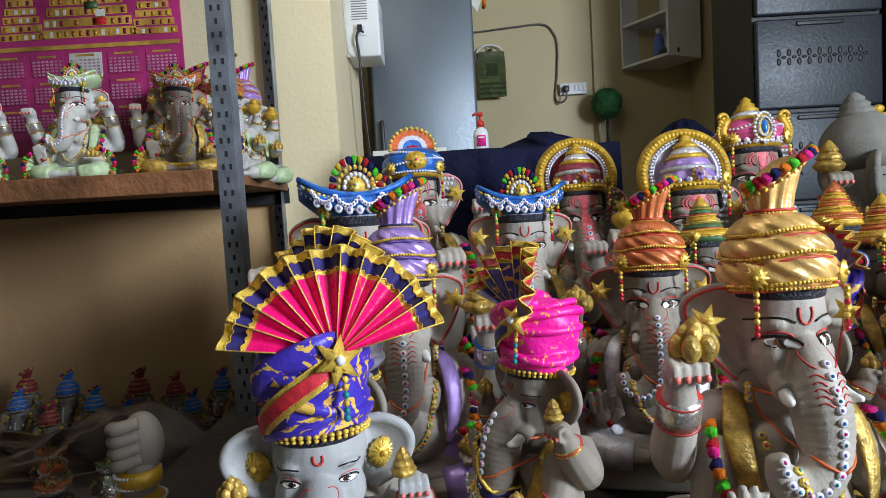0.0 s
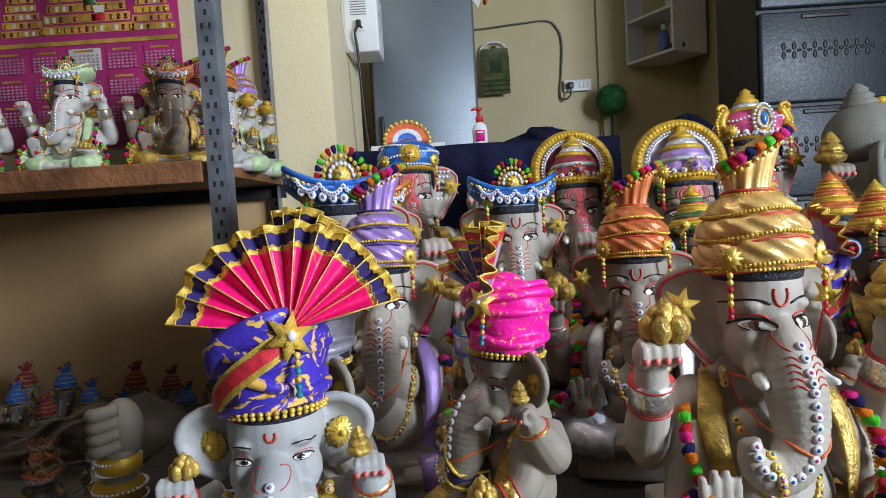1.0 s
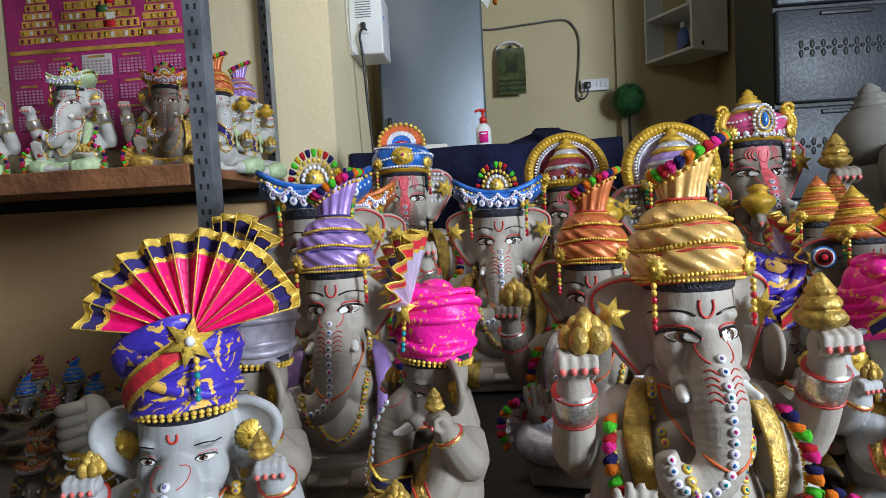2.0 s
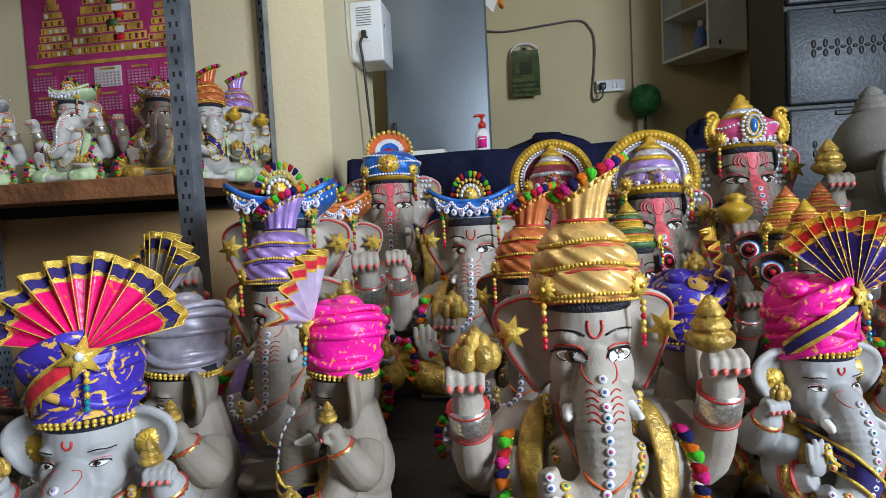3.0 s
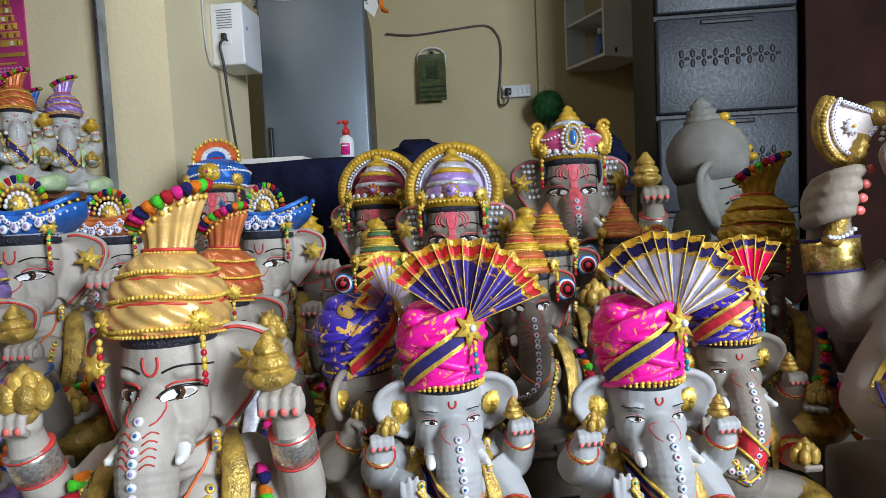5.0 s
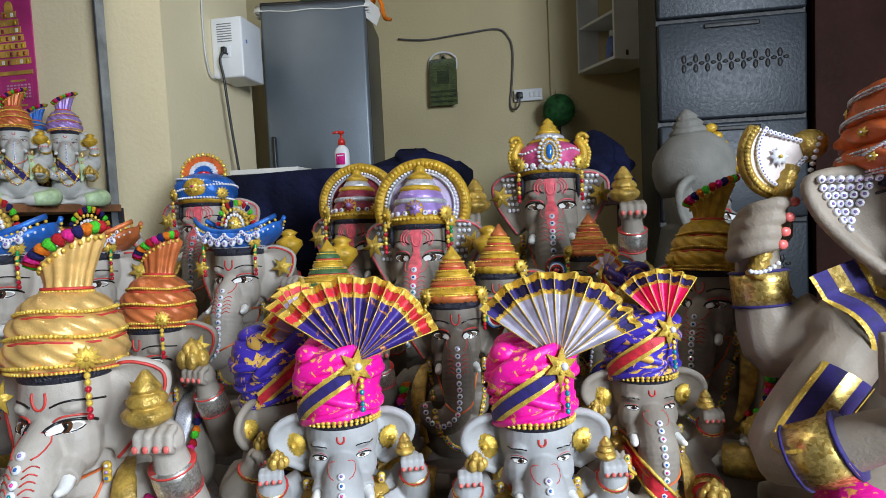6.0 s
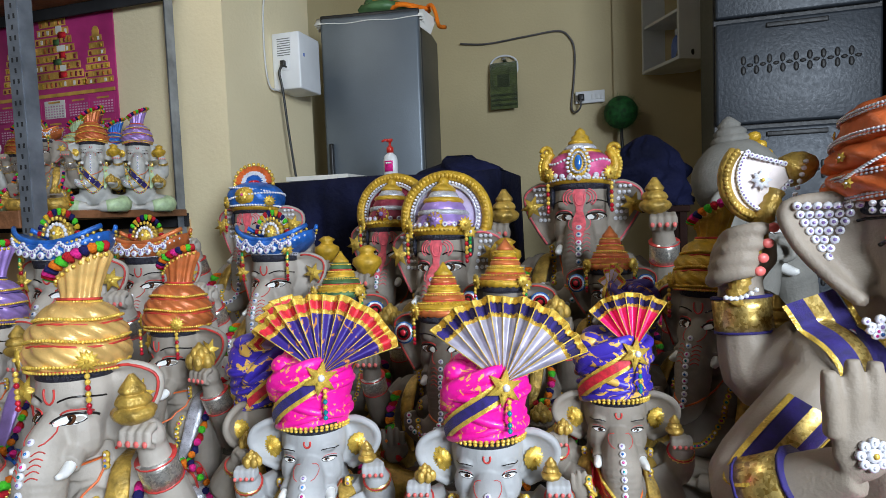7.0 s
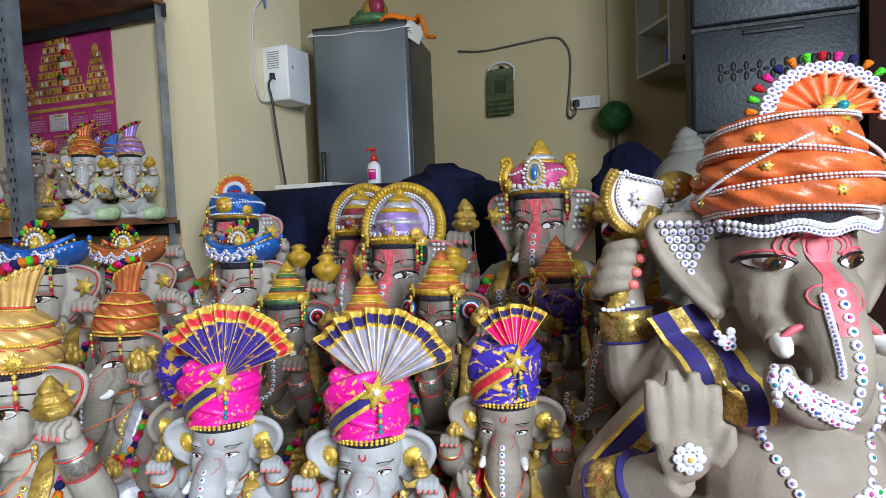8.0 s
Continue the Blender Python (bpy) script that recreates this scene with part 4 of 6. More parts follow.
def hat_big(b):
    """Large orange turban wound aslant, edged with bead strings, with a fan crest."""
    c = "orange_paint"
    b.lathe([(0.82, 0.42), (1.02, 0.5), (1.14, 0.68), (1.1, 0.86), (0.98, 0.95)], c, 170, flute=0.022, count=15, twist=18)
    b.lathe([(0.98, 0.9), (1.1, 1.0), (1.1, 1.16), (0.98, 1.3), (0.9, 1.34)], c, 170, flute=0.024, count=13, twist=18)
    b.lathe([(0.9, 1.3), (0.97, 1.4), (0.92, 1.6), (0.84, 1.85), (0.7, 2.0), (0.3, 2.06)], c, 170, flute=0.024, count=11, twist=12)
    for r, z, t in ((1.0, 0.5, 0.0), (1.07, 0.93, 0.1), (0.98, 1.35, -0.1), (0.86, 1.9, 0.08)):
        braid(b, ring_pts(r + 0.04, z, 120, 0.03, t, 2), 0.03, "gem_white")
        braid(b, ring_pts(r + 0.05, z - 0.055, 120, 0.03, t, 2), 0.026, "silver")
    for s in (-1, 1):
        line = []
        for t in np.linspace(0, 1, 22):
            a = math.radians(-90 + s * (10 + 75 * t))
            line.append((1.16 * math.cos(a), 1.16 * math.sin(a), 1.5 - 0.75 * t))
        braid(b, bez(line, 40), 0.032, "gem_white")
    for i in range(16):
        a = i * 0.8
        z = (0.7, 1.12, 1.6)[i % 3]
        r = (1.16, 1.12, 0.95)[i % 3]
        rosette(b, np.array((r * math.cos(a), r * math.sin(a), z)), (math.cos(a), math.sin(a), 0.1), 0.09, "gold_bright", 6)
    an = np.linspace(-0.05, math.pi + 0.05, 41)
    P = [[(0.34 + r * math.cos(a), -0.5 - 0.14 * r * math.cos(i * math.pi / 2), 1.95 + r * math.sin(a)) for i, a in enumerate(an)] for r in (0.1, 0.4, 0.66)]
    b.grid(P, c)
    b.grid([[(x, y + 0.1, z) for x, y, z in row[::-1]] for row in P], c)
    for r, s in ((0.68, 0.062), (0.77, 0.062)):
        for a in np.linspace(-0.1, math.pi + 0.1, 22):
            gem(b, np.array((0.34 + r * math.cos(a), -0.52, 1.95 + r * math.sin(a))), (0, -1, 0.1), s, "gem_white", "gem_violet")
    for i, a in enumerate(np.linspace(-0.1, math.pi + 0.1, 17)):
        pom(b, (0.34 + 0.84 * math.cos(a), -0.48, 1.95 + 0.84 * math.sin(a)), (math.cos(a), -0.1, math.sin(a)), 0.07, POMS[(i * 3) % 5])
    rosette(b, np.array((0.34, -0.72, 1.98)), (0, -1, 0.15), 0.26, "gold_bright", 6)
    b.ball((0.34, -0.85, 1.98), 0.07, "gem_teal", seg=8, rings=6)
    for vv in b.v:
        vv[:, 2] = 0.45 + (vv[:, 2] - 0.45) * 0.82


def gold_lump(b, c, s=1.0, kind=0):
    """What the raised hands hold: moulded gold attributes."""
    c = np.asarray(c, float)
    if kind == 0:
        b.lathe([(r * s, z * s) for r, z in ((0.1, -0.1), (0.34, 0.02), (0.42, 0.16), (0.36, 0.26), (0.3, 0.3), (0.34, 0.38), (0.28, 0.5), (0.22, 0.54), (0.25, 0.62), (0.16, 0.76), (0.05, 0.92))], "gold", 30, c, flute=0.045, count=7, twist=9 / s)
    elif kind == 1:
        # a lotus: two rings of petals round a bud
        for ring, (n, out, h, r) in enumerate(((6, 0.3, 0.12, 0.2), (5, 0.17, 0.32, 0.17))):
            for k in range(n):
                a = 2 * math.pi * (k + 0.5 * ring) / n
                b.ball(c + (out * s * math.cos(a), out * s * 0.8 * math.sin(a), h * s), (r * s * 0.9, r * s * 0.75, r * s * 1.3), "gold", seg=10, rings=7)
        b.lathe([(0.1 * s, -0.34 * s), (0.2 * s, -0.2 * s), (0.15 * s, -0.08 * s), (0.28 * s, 0.02 * s), (0.2 * s, 0.4 * s), (0.14 * s, 0.55 * s), (0.03 * s, 0.68 * s)], "gold", 16, c)
    elif kind == 2:
        b.lathe([(0.16, -0.2), (0.3, 0.0), (0.44, 0.18), (0.42, 0.34), (0.24, 0.44), (0.2, 0.52), (0.3, 0.6), (0.1, 0.72)], "mustard", 20, c, flute=0.03, count=10)


def statue(at, u, yaw, hat, label, clay="clay", shawl="gold", trim="red_line", kind="std", fine=True, plinth=None, base=0.222, holds=(1, 0), mirror=False, hat_args=None, hat_turn=0,
           marks="red_line", dress=True, lean=0.0, tilak=False, ear_stones=False, group="display of statues"):
    """at: the head's centre. One mesh in head units, set down on its base."""
    v, f, tree = skin(kind, fine)
    b = Build()
    b.add(v, f, clay)

    up = stretch if kind == "std" else (lambda z: z)

    def tall(pts):
        q = np.array(pts, float)
        q[..., 2] = up(q[..., 2])
        return q

    def on(x, z, lift=0.01):
        z = float(up(z))
        h = tree.ray_cast(Vector((x, -6, z)), Vector((0, 1, 0)))
        if h[0] is None:
            return np.array((x, -0.3, z)), np.array((0.0, -1.0, 0.0))
        return np.array(h[0] + h[1] * lift), np.array(h[1])

    def draw(pts, r, nm, seg=5):
        b.tube([on(x, z, r * 0.3)[0] for x, z in pts], r, nm, seg)

    def patch(cx, cz, shape, nm, lift):
        P = [on(cx + dx, cz + dz, lift)[0] for dx, dz in shape]
        P.append(on(cx, cz, lift + 0.01)[0])
        k = len(shape)
        b.add(P, [(i, (i + 1) % k, k) for i in range(k)], nm)

    # face
    es = 0.7 if kind == "child" else 1.18
    for s in (-1, 1):
        ex, ez = {"child": (s * 0.46, -0.33), "std": (s * 0.42, -0.33), "axe": (s * 0.49, -0.1)}[kind]
        rnd = np.linspace(0, 2 * math.pi, 16, endpoint=False)
        patch(ex, ez, [(es * 0.2 * math.cos(a), es * (0.05 if kind == "child" else 0.066) * math.sin(a)) for a in rnd], "white_paint", 0.012)
        patch(ex - s * 0.015, ez + 0.004, [(es * 0.092 * math.cos(a), es * (0.046 if kind == "child" else 0.068) * math.sin(a)) for a in rnd], "iris", 0.022)
        patch(ex - s * 0.015, ez + 0.004, [(es * 0.04 * math.cos(a), es * 0.045 * math.sin(a)) for a in rnd], "black_paint", 0.03)
        # white dot as a painted highlight on the iris
        b.ball(on(ex - s * 0.015 + 0.03, ez + 0.03, 0.035)[0], 0.012, "white_paint", seg=6, rings=4)
        draw([(ex + es * 0.23 * math.cos(a) + s * 0.02, ez + es * 0.08 * math.sin(a)) for a in np.linspace(0, math.pi, 10)], 0.024 * es, "black_paint")
        draw([(ex + es * 0.2 * math.cos(a), ez + es * 0.055 * math.sin(a)) for a in np.linspace(math.pi, 2 * math.pi, 8)], 0.012 * es, "black_paint")
        draw([(ex + es * 0.21 * math.cos(a) + s * 0.03, ez + es * (0.05 + 0.0) + es * 0.085 * math.sin(a)) for a in np.linspace(0.3, math.pi - 0.3, 8)], 0.015 * es * es, marks)
        draw([(ex + s * es * (-0.2 + 0.52 * t), ez + es * (0.3 if kind == "child" else 0.21) + es * 0.1 * math.sin(0.45 + t * 2.3)) for t in np.linspace(0, 1, 10)], 0.018 * es, "black_paint")
        # tusk
        tip = 0.42 if s > 0 else 0.24
        b.tube(tall(bez([(s * 0.5, -0.8, -0.96), (s * 0.57, -1.08, -1.06), (s * 0.62, -1.08 - tip * 0.6, -1.05)], 6)), [0.13, 0.12, 0.05], "white_paint", 8)
        if kind == "axe":
            b.tube(bez([(s * 0.2, -1.02, -0.78), (s * 0.42, -1.02, -0.84), (s * 0.6, -1.0, -0.98)], 8), [0.02, 0.05, 0.03], "pink_line", 8)
        # ear lining and rim line
        if kind == "std" and dress:
            rim = bez([(s * x, y, z) for x, y, z in EARS["std"][0]], 22)[2:]
            b.tube(rim + (s * 0.02, -0.095, 0), 0.032, marks, 6)
    if dress:
        draw([(es * 0.11 * math.cos(a), 0.1 + es * 0.14 * math.sin(a)) for a in np.linspace(math.pi - 0.5, 2 * math.pi + 0.5, 10)], 0.025, marks)
        tp = bez(TRUNKS[kind], 60)
        # red strokes over the trunk's root
        for k in range(5 if kind == "std" else 0):
            z = -0.72 - 0.085 * k
            for s in (-1, 1):
                draw([(s * (0.1 + 0.2 * t), z + 0.05 * math.sin(t * 3)) for t in np.linspace(0, 1, 5)], 0.014, marks)
        for s in (-1, 1):
            draw([(s * (0.14 + 0.16 * math.sin(a)), -0.46 + 0.14 * math.cos(a)) for a in np.linspace(0, 3.0, 7)], 0.014 * es, marks)
        if tilak:
            for k in range(9):
                z0, z1 = 0.3 - 0.13 * k, 0.3 - 0.13 * (k + 1)
                w0, w1 = 0.14 + 0.05 * math.sin(k * 1.3), 0.14 + 0.05 * math.sin((k + 1) * 1.3)
                P = [[on(w * t, z, 0.012)[0] for t in (-1, -0.5, 0, 0.5, 1)] for z, w in ((z0, w0), (z1, w1))]
                b.grid(P, "pink_line")
            for s in (-1, 1):
                for r in (0.2, 0.28, 0.36):
                    draw([(s * (0.1 + r * math.sin(a)), 0.2 + r * 0.6 * math.cos(a) - 0.1) for a in np.linspace(0.4, 2.4, 9)], 0.022, "pink_line")
        if tilak and kind == "std":
            for s in (-1, 1):
                b.ball((s * 0.80, 0.0, 0.08), (0.1, 0.42, 0.36), "hair", seg=14, rings=10)
        if ear_stones:
            for s in (-1, 1):
                for r in range(6):
                    for k in range(3):
                        gem(b, *on(s * (1.1 + 0.14 * k - 0.03 * r), 0.36 - 0.15 * r, 0.015), 0.06, "gem_white", "gem_white")
        # stones down the trunk
        last = None
        i = 0
        for q in tp[5:]:
            p, n = on(q[0], q[2], 0.005)
            if last is None or np.linalg.norm(p - last) > (0.11 if kind == "axe" else 0.155):
                gem(b, p, n, 0.06 if kind == "axe" else 0.082, "gem_white", BEADS[1 + i % 4])
                last = p
                i += 1
        # hair under the hat
        b.lathe([(0.74, 0.2), (0.825, 0.27), (0.87, 0.5)], "hair", 52, flute=0.05, count=26, c=(0, 0.06, 0.03))
        # necklace strings
        for s in (-1, 1):
            pth = bez([(s * 0.85, -1.0, 0), (s * 0.8, -1.6, 0), (s * 0.62, -2.3, 0), (s * 0.3, -2.95, 0), (0, -3.15, 0)], 26)
            for k, q in enumerate(pth):
                p, n = on(q[0], q[1], 0.01)
                gem(b, p, n, 0.06 if kind == "axe" else 0.085, "gem_white" if kind == "axe" else "gold_bright", BEADS[k % 5])
            pth = bez([(s * 0.6, -0.95, 0), (s * 0.62, -1.3, 0), (s * 0.4, -1.75, 0), (0, -1.95, 0)], 14)
            if kind != "axe":
                b.tube([on(q[0], q[1], 0.01)[0] for q in pth], 0.028, "orange_paint", 7)
        # shawl over each shoulder, edged with tufts
        wid = 0.72 if kind == "child" else 1.0
        for s in (-1, 1):
            pth = tall(bez([(s * 0.8 * wid, 0.5, -1.15), (s * 1.05 * wid, -0.12, -1.25), (s * 1.22 * wid, -0.55, -1.7), (s * 1.2 * wid, -0.85, -2.25), (s * 1.0 * wid, -1.1, -2.85)], 20))
            if kind != "axe":
                b.tube(pth, [0.1, 0.2, 0.25, 0.19, 0.07], shawl, 12, flat=0.3, side=(s * 0.4, -1, 0.5))
            if kind == "std":
                edge = tall(bez([(s * 1.5, -0.2, -1.5), (s * 1.66, -0.65, -1.95), (s * 1.55, -1.0, -2.45), (s * 1.25, -1.3, -2.9)], 13))
                braid(b, bez(edge, 30), 0.05, "gold_bright")
                for k, q in enumerate(edge):
                    pom(b, q, (s * 0.8, -0.8, -0.3 + 0.4 * (k % 2)), 0.135, POMS[(k * 2 + (s > 0)) % 5])
        if kind == "std":
            for s in (-1, 1):
                P = []
                for t in np.linspace(0, 1, 13):
                    a = -0.6 + 2.6 * t
                    P.append([(s * (1.75 + r * 0.75 * math.cos(a)), -0.75 - 0.5 * r - 0.05 * (-1) ** int(t * 12.1), float(up(-3.5)) + r * 0.75 * math.sin(a)) for r in (0.15, 0.6, 1.0)])
                b.folded(P, shawl)
                b.folded([[(x, y + 0.06, z) for x, y, z in row[::-1]] for row in P], shawl)
                for k, row in enumerate(P):
                    b.ball(row[-1], 0.055, "gold_bright", seg=6, rings=4)
                    pom(b, row[-1], (s * math.cos(-0.6 + 0.217 * k), -0.4, math.sin(-0.6 + 0.217 * k)), 0.12, POMS[(k * 2) % 5])
        # gold lower cloth
        for s in (-1, 1):
            b.tube(tall(bez([(s * 0.6, 0.0, -3.85), (s * 1.72, -0.7, -3.95), (s * 1.55, -1.42, -4.02), (s * 0.8, -1.58, -4.1)], 14)), [0.7, 0.62, 0.5, 0.42], shawl, 16)
    # bands on the arms
    A = ARMS[kind]
    hs = 0.75 if kind == "child" else 1.0
    band = "sequin_silver" if kind == "std" else "sequin_gold"
    if dress:
        for a in A["rear"]:
            p = tall(bez(a, 16))[9:13]
            b.tube(p, 0.40 * (0.85 if kind == "child" else 1), band, 16)
            for e in (p[0], p[-1]):
                d = p[-1] - p[0]
                d /= np.linalg.norm(d)
                b.tube([e - d * 0.018, e + d * 0.018], 0.415 * (0.85 if kind == "child" else 1), trim, 16)
        for a in A["front"]:
            p = tall(bez(a, 12))[7:10]
            b.tube(p, 0.40, band, 14)
            for e in (p[0], p[-1]):
                d = (p[-1] - p[0]) / np.linalg.norm(p[-1] - p[0])
                b.tube([e - d * 0.018, e + d * 0.018], 0.415, trim, 14)
        for i, a in enumerate(A["rear"]):
            c = tall(np.array(a[-1]) + (0, -0.05, 0.12))
            if kind == "axe" and i == 0:
                for z, x in GRIP:
                    b.ball(c + ((x + 0.17) * 1.12, -0.455 * 1.12, (z + 0.11) * 1.12), (0.085, 0.045, 0.07), "nail", seg=9, rings=6)
            else:
                for k in range(4):
                    b.ball(c + ((-0.26 + 0.172 * k) * hs * 1.08, -0.44 * hs * 1.08, -0.01), (0.062 * hs, 0.03, 0.07 * hs), "nail", seg=7, rings=5)
            if kind != "axe" or i == 1:
                inward = -0.2 if a[-1][0] > 0 else 0.2
                gold_lump(b, c + (inward * hs, -0.12, 0.36 * hs), hs * (0.7 if kind == "child" else 1.0), holds[i])
        c2 = tall(A["front"][1][-1])
        gold_lump(b, c2 + (0, -0.25, 0.22), 0.8, 1)
        # ear rosettes and hanging beads
        for s in (-1, 1):
            if kind == "child":
                rosette(b, on(s * 1.12, -0.24, 0.02)[0], (s * 0.25, -1, 0), 0.3, "gold_bright", 16, "gold_bright", 0.9)
            elif kind == "std":
                star(b, np.array((s * 1.45, 0.05, -0.18)), (s * 0.2, -1, 0.1), 0.38, "gold_bright", 6, 0.2, "gold_bright")
                rosette(b, np.array((s * 0.85, -0.62, 0.72)), (s * 0.7, -1, 0), 0.24, "gold_bright", 12, "gold_bright")
                drop_string(b, (s * 0.88, -0.68, 0.42), ("gold_bright", "gold_bright", "gem_red", "gold_bright", "gold_bright", "gem_red", "gem_red"), 0.065)
    if kind == "axe":
        c = np.array(A["rear"][0][-1]) + (0, -0.1, 0.12)
        # axe: rope handle and a jewelled pale blade
        h = bez([c + (-0.26, -0.2, -0.62), c + (0.0, -0.22, 0.1), c + (0.42, -0.06, 0.95)], 30)
        b.tube(h, 0.13 * (1 + 0.1 * np.where(np.arange(30) % 2, 1, -1)), "gold", 12)
        k0 = c + (0.2, -0.02, 1.12)
        T = np.array(pose(0, 0, 0, 0, -14, 0).to_3x3())
        an = np.linspace(math.radians(122), math.radians(238), 20)
        outer = [k0 + T @ np.array((0.14 + 0.56 * math.cos(a), 0, 0.56 * math.sin(a))) for a in an]
        inner = [k0 + T @ np.array((0.36, 0, 0.17 - 0.34 * t)) for t in np.linspace(0, 1, 20)]
        for dy, sgn in ((-0.12, 1), (0.12, -1)):
            P = np.array([[np.array(o) * (1 - t) + np.array(i2) * t + (0, dy * (0.5 + 0.5 * t), 0) for t in (0, 0.3, 0.7, 1)] for o, i2 in zip(outer, inner)])
            b.grid(P if sgn > 0 else P[::-1], "axe_pale")
        b.tube([o + T @ np.array((-0.05, 0, 0)) for o in outer], 0.12, "gold", 10, flat=0.8)
        for k, o in enumerate(outer):
            b.ball(o + T @ np.array((-0.07, -0.1, 0)), 0.05, "gold", seg=7, rings=5)
        edge = [np.array(o) * 0.86 + np.array(i2) * 0.14 + (0, -0.1, 0) for o, i2 in zip(outer, inner)]
        edge += [np.array(outer[-1]) * (1 - t) + np.array(inner[-1]) * t + (0, -0.14, 0.04) for t in np.linspace(0.2, 1, 8)]
        edge = [np.array(outer[0]) * (1 - t) + np.array(inner[0]) * t + (0, -0.14, -0.04) for t in np.linspace(1, 0.2, 8)] + edge
        for q in edge:
            gem(b, q, (0, -1, 0), 0.036, "gem_white", "gem_violet")
        cc = np.mean([np.array(o) * 0.55 + np.array(i2) * 0.45 for o, i2 in zip(outer, inner)], 0)
        rosette(b, cc + (0, -0.13, 0), (0, -1, 0), 0.15, "gem_white", 8, "gold_bright")
        b.lathe([(0.17, 0.0), (0.23, 0.06), (0.24, 0.22), (0.2, 0.36), (0.1, 0.48)], "gold", 18, k0 + T @ np.array((0.36, 0, 0.0)), m=pose(0, 0, 0, 0, 72, 0))
        braid(b, [k0 + (0.4 + 0.03 * i, -0.23, -0.22 + 0.09 * i) for i in range(6)], 0.045, "gem_white")
        braid(b, [c + (-0.42 + 0.07 * i, -0.36, -0.5 - 0.02 * i + 0.006 * i * i) for i in range(7)], 0.045, "gem_white")
        # stones on the ear, palm and belly; bead strings
        for r in range(7):
            for k in range(7 - r):
                gem(b, *on(-1.56 + 0.115 * k + 0.062 * r, 0.42 - 0.115 * r, 0.02), 0.056, "gem_white", "gem_violet")
        pc = np.array(A["front"][0][-1]) + (0, -0.12, 0.3)
        p, n = on(pc[0], pc[2] - 0.02, 0.01)
        for k in range(8):
            gem(b, p + (0.13 * math.cos(k * 0.785), 0, 0.13 * math.sin(k * 0.785)), n, 0.055, "gem_white", "gem_white")
        gem(b, p, n, 0.08, "gem_white", "gold_bright")
        for k in range(14):
            gem(b, *on(0.45 + 0.3 * math.cos(k * 0.449), -3.1 + 0.3 * math.sin(k * 0.449), 0.01), 0.075, "gem_white", ("gem_pink", "gem_green")[k % 2])
        for k in range(8):
            gem(b, *on(0.45 + 0.17 * math.cos(k * 0.785), -3.1 + 0.17 * math.sin(k * 0.785), 0.01), 0.07, "gem_white", "gem_white")
        for row in range(2):
            for t in np.linspace(0, 1, 40):
                x = -0.97 + 1.94 * t
                gem(b, np.array((x, -math.sqrt(max(0.05, 1.0 - x * x * 0.95)), 0.42 - 0.085 * row - 0.07 * math.sin(t * math.pi * 3) ** 2)), (x, -0.9, 0), 0.042, "gem_white", "gem_violet" if row else "gem_white")
        # jewelled collar and second row of trunk stones
        for row in range(3):
            for t in np.linspace(0, 1, 15):
                x, z = -1.02 + 0.95 * t + 0.05 * row, -1.02 - 0.62 * t - 0.12 * row + 0.22 * math.sin(t * math.pi) * -0.4
                gem(b, *on(x, z, 0.02), 0.05, "gem_white", ("gem_violet", "gem_white", "gem_pink")[(row + int(t * 14)) % 3])
        for q in tp[6:26]:
            gem(b, *on(q[0] - 0.17, q[2], 0.01), 0.045, "gem_white", "gem_violet")
        # sash: velvet between gold braids
        def trunk_body(x, z):
            y = 0.3
            for cx, cy, cz, rx, ry, rz in ((0, 0.35, -2.1, 1.22, 0.88, 1.15), (0, -0.02, -3.0, 1.28, 1.12, 1.1), (-1.2, 0.22, -1.65, 0.52, 0.5, 0.5), (-0.5, -0.42, -1.95, 0.5, 0.4, 0.42), (0, 0.28, -1.1, 0.75, 0.7, 0.6)):
                k = 1 - ((x - cx) / rx) ** 2 - ((z - cz) / rz) ** 2
                if k > 0:
                    y = min(y, cy - ry * math.sqrt(k))
            return y

        for lo, hi, nm in ((-0.3, -0.07, "velvet_navy"), (-0.07, 0.12, "sequin_gold"), (0.12, 0.33, "velvet_navy"), (0.33, 0.4, "gold_bright"), (-0.36, -0.3, "gold_bright")):
            up = 0.09 if nm != "gold_bright" else 0.12
            P = []
            for t in np.linspace(0, 1, 22):
                cx, cz = -1.42 + 0.42 * t + 0.16 * math.sin(t * 3.0), -0.78 - 1.35 * t
                P.append([(cx + w, trunk_body(cx + w, cz + 0.3 * w) - up, cz + 0.3 * w) for w in np.linspace(lo, hi, 5)])
            b.grid(P, nm)
            # the cloth's end along the bent arm
            arm = bez(ARMS["axe"]["front"][0], 26)[3:20]
            rad = np.interp(np.linspace(0, 1, 26), np.linspace(0, 1, 4), [0.46, 0.42, 0.36, 0.27])[3:20]
            P = []
            for q, r in zip(arm, rad):
                P.append([q + (r + up * 0.6) * np.array((-0.75 * math.sin(2.2 * w + 0.2), -math.cos(2.2 * w + 0.2), 0.5 * math.sin(2.2 * w + 0.2))) for w in np.linspace(lo, hi, 5)])
            b.grid(P, nm)
        b.tube(bez([(-1.7, -1.2, -3.95), (-0.8, -1.6, -3.75), (0.3, -1.7, -3.85)], 14), 0.42, "cloth_pink", 12)
    if kind == "child" and dress:
        P = []
        for t in np.linspace(0, 1, 18):
            x, z = -0.75 + 1.25 * t, -1.35 - 1.5 * t
            P.append([on(x + dx, z + dx * 0.7, 0.05)[0] for dx in (-0.16, -0.08, 0, 0.08, 0.16)])
        b.grid(P, "velvet_navy" if trim != "ribbon_red" else "ribbon_red")
        for k in (0, 4):
            b.tube([row[k] for row in P], 0.045, "gold_bright", 6)
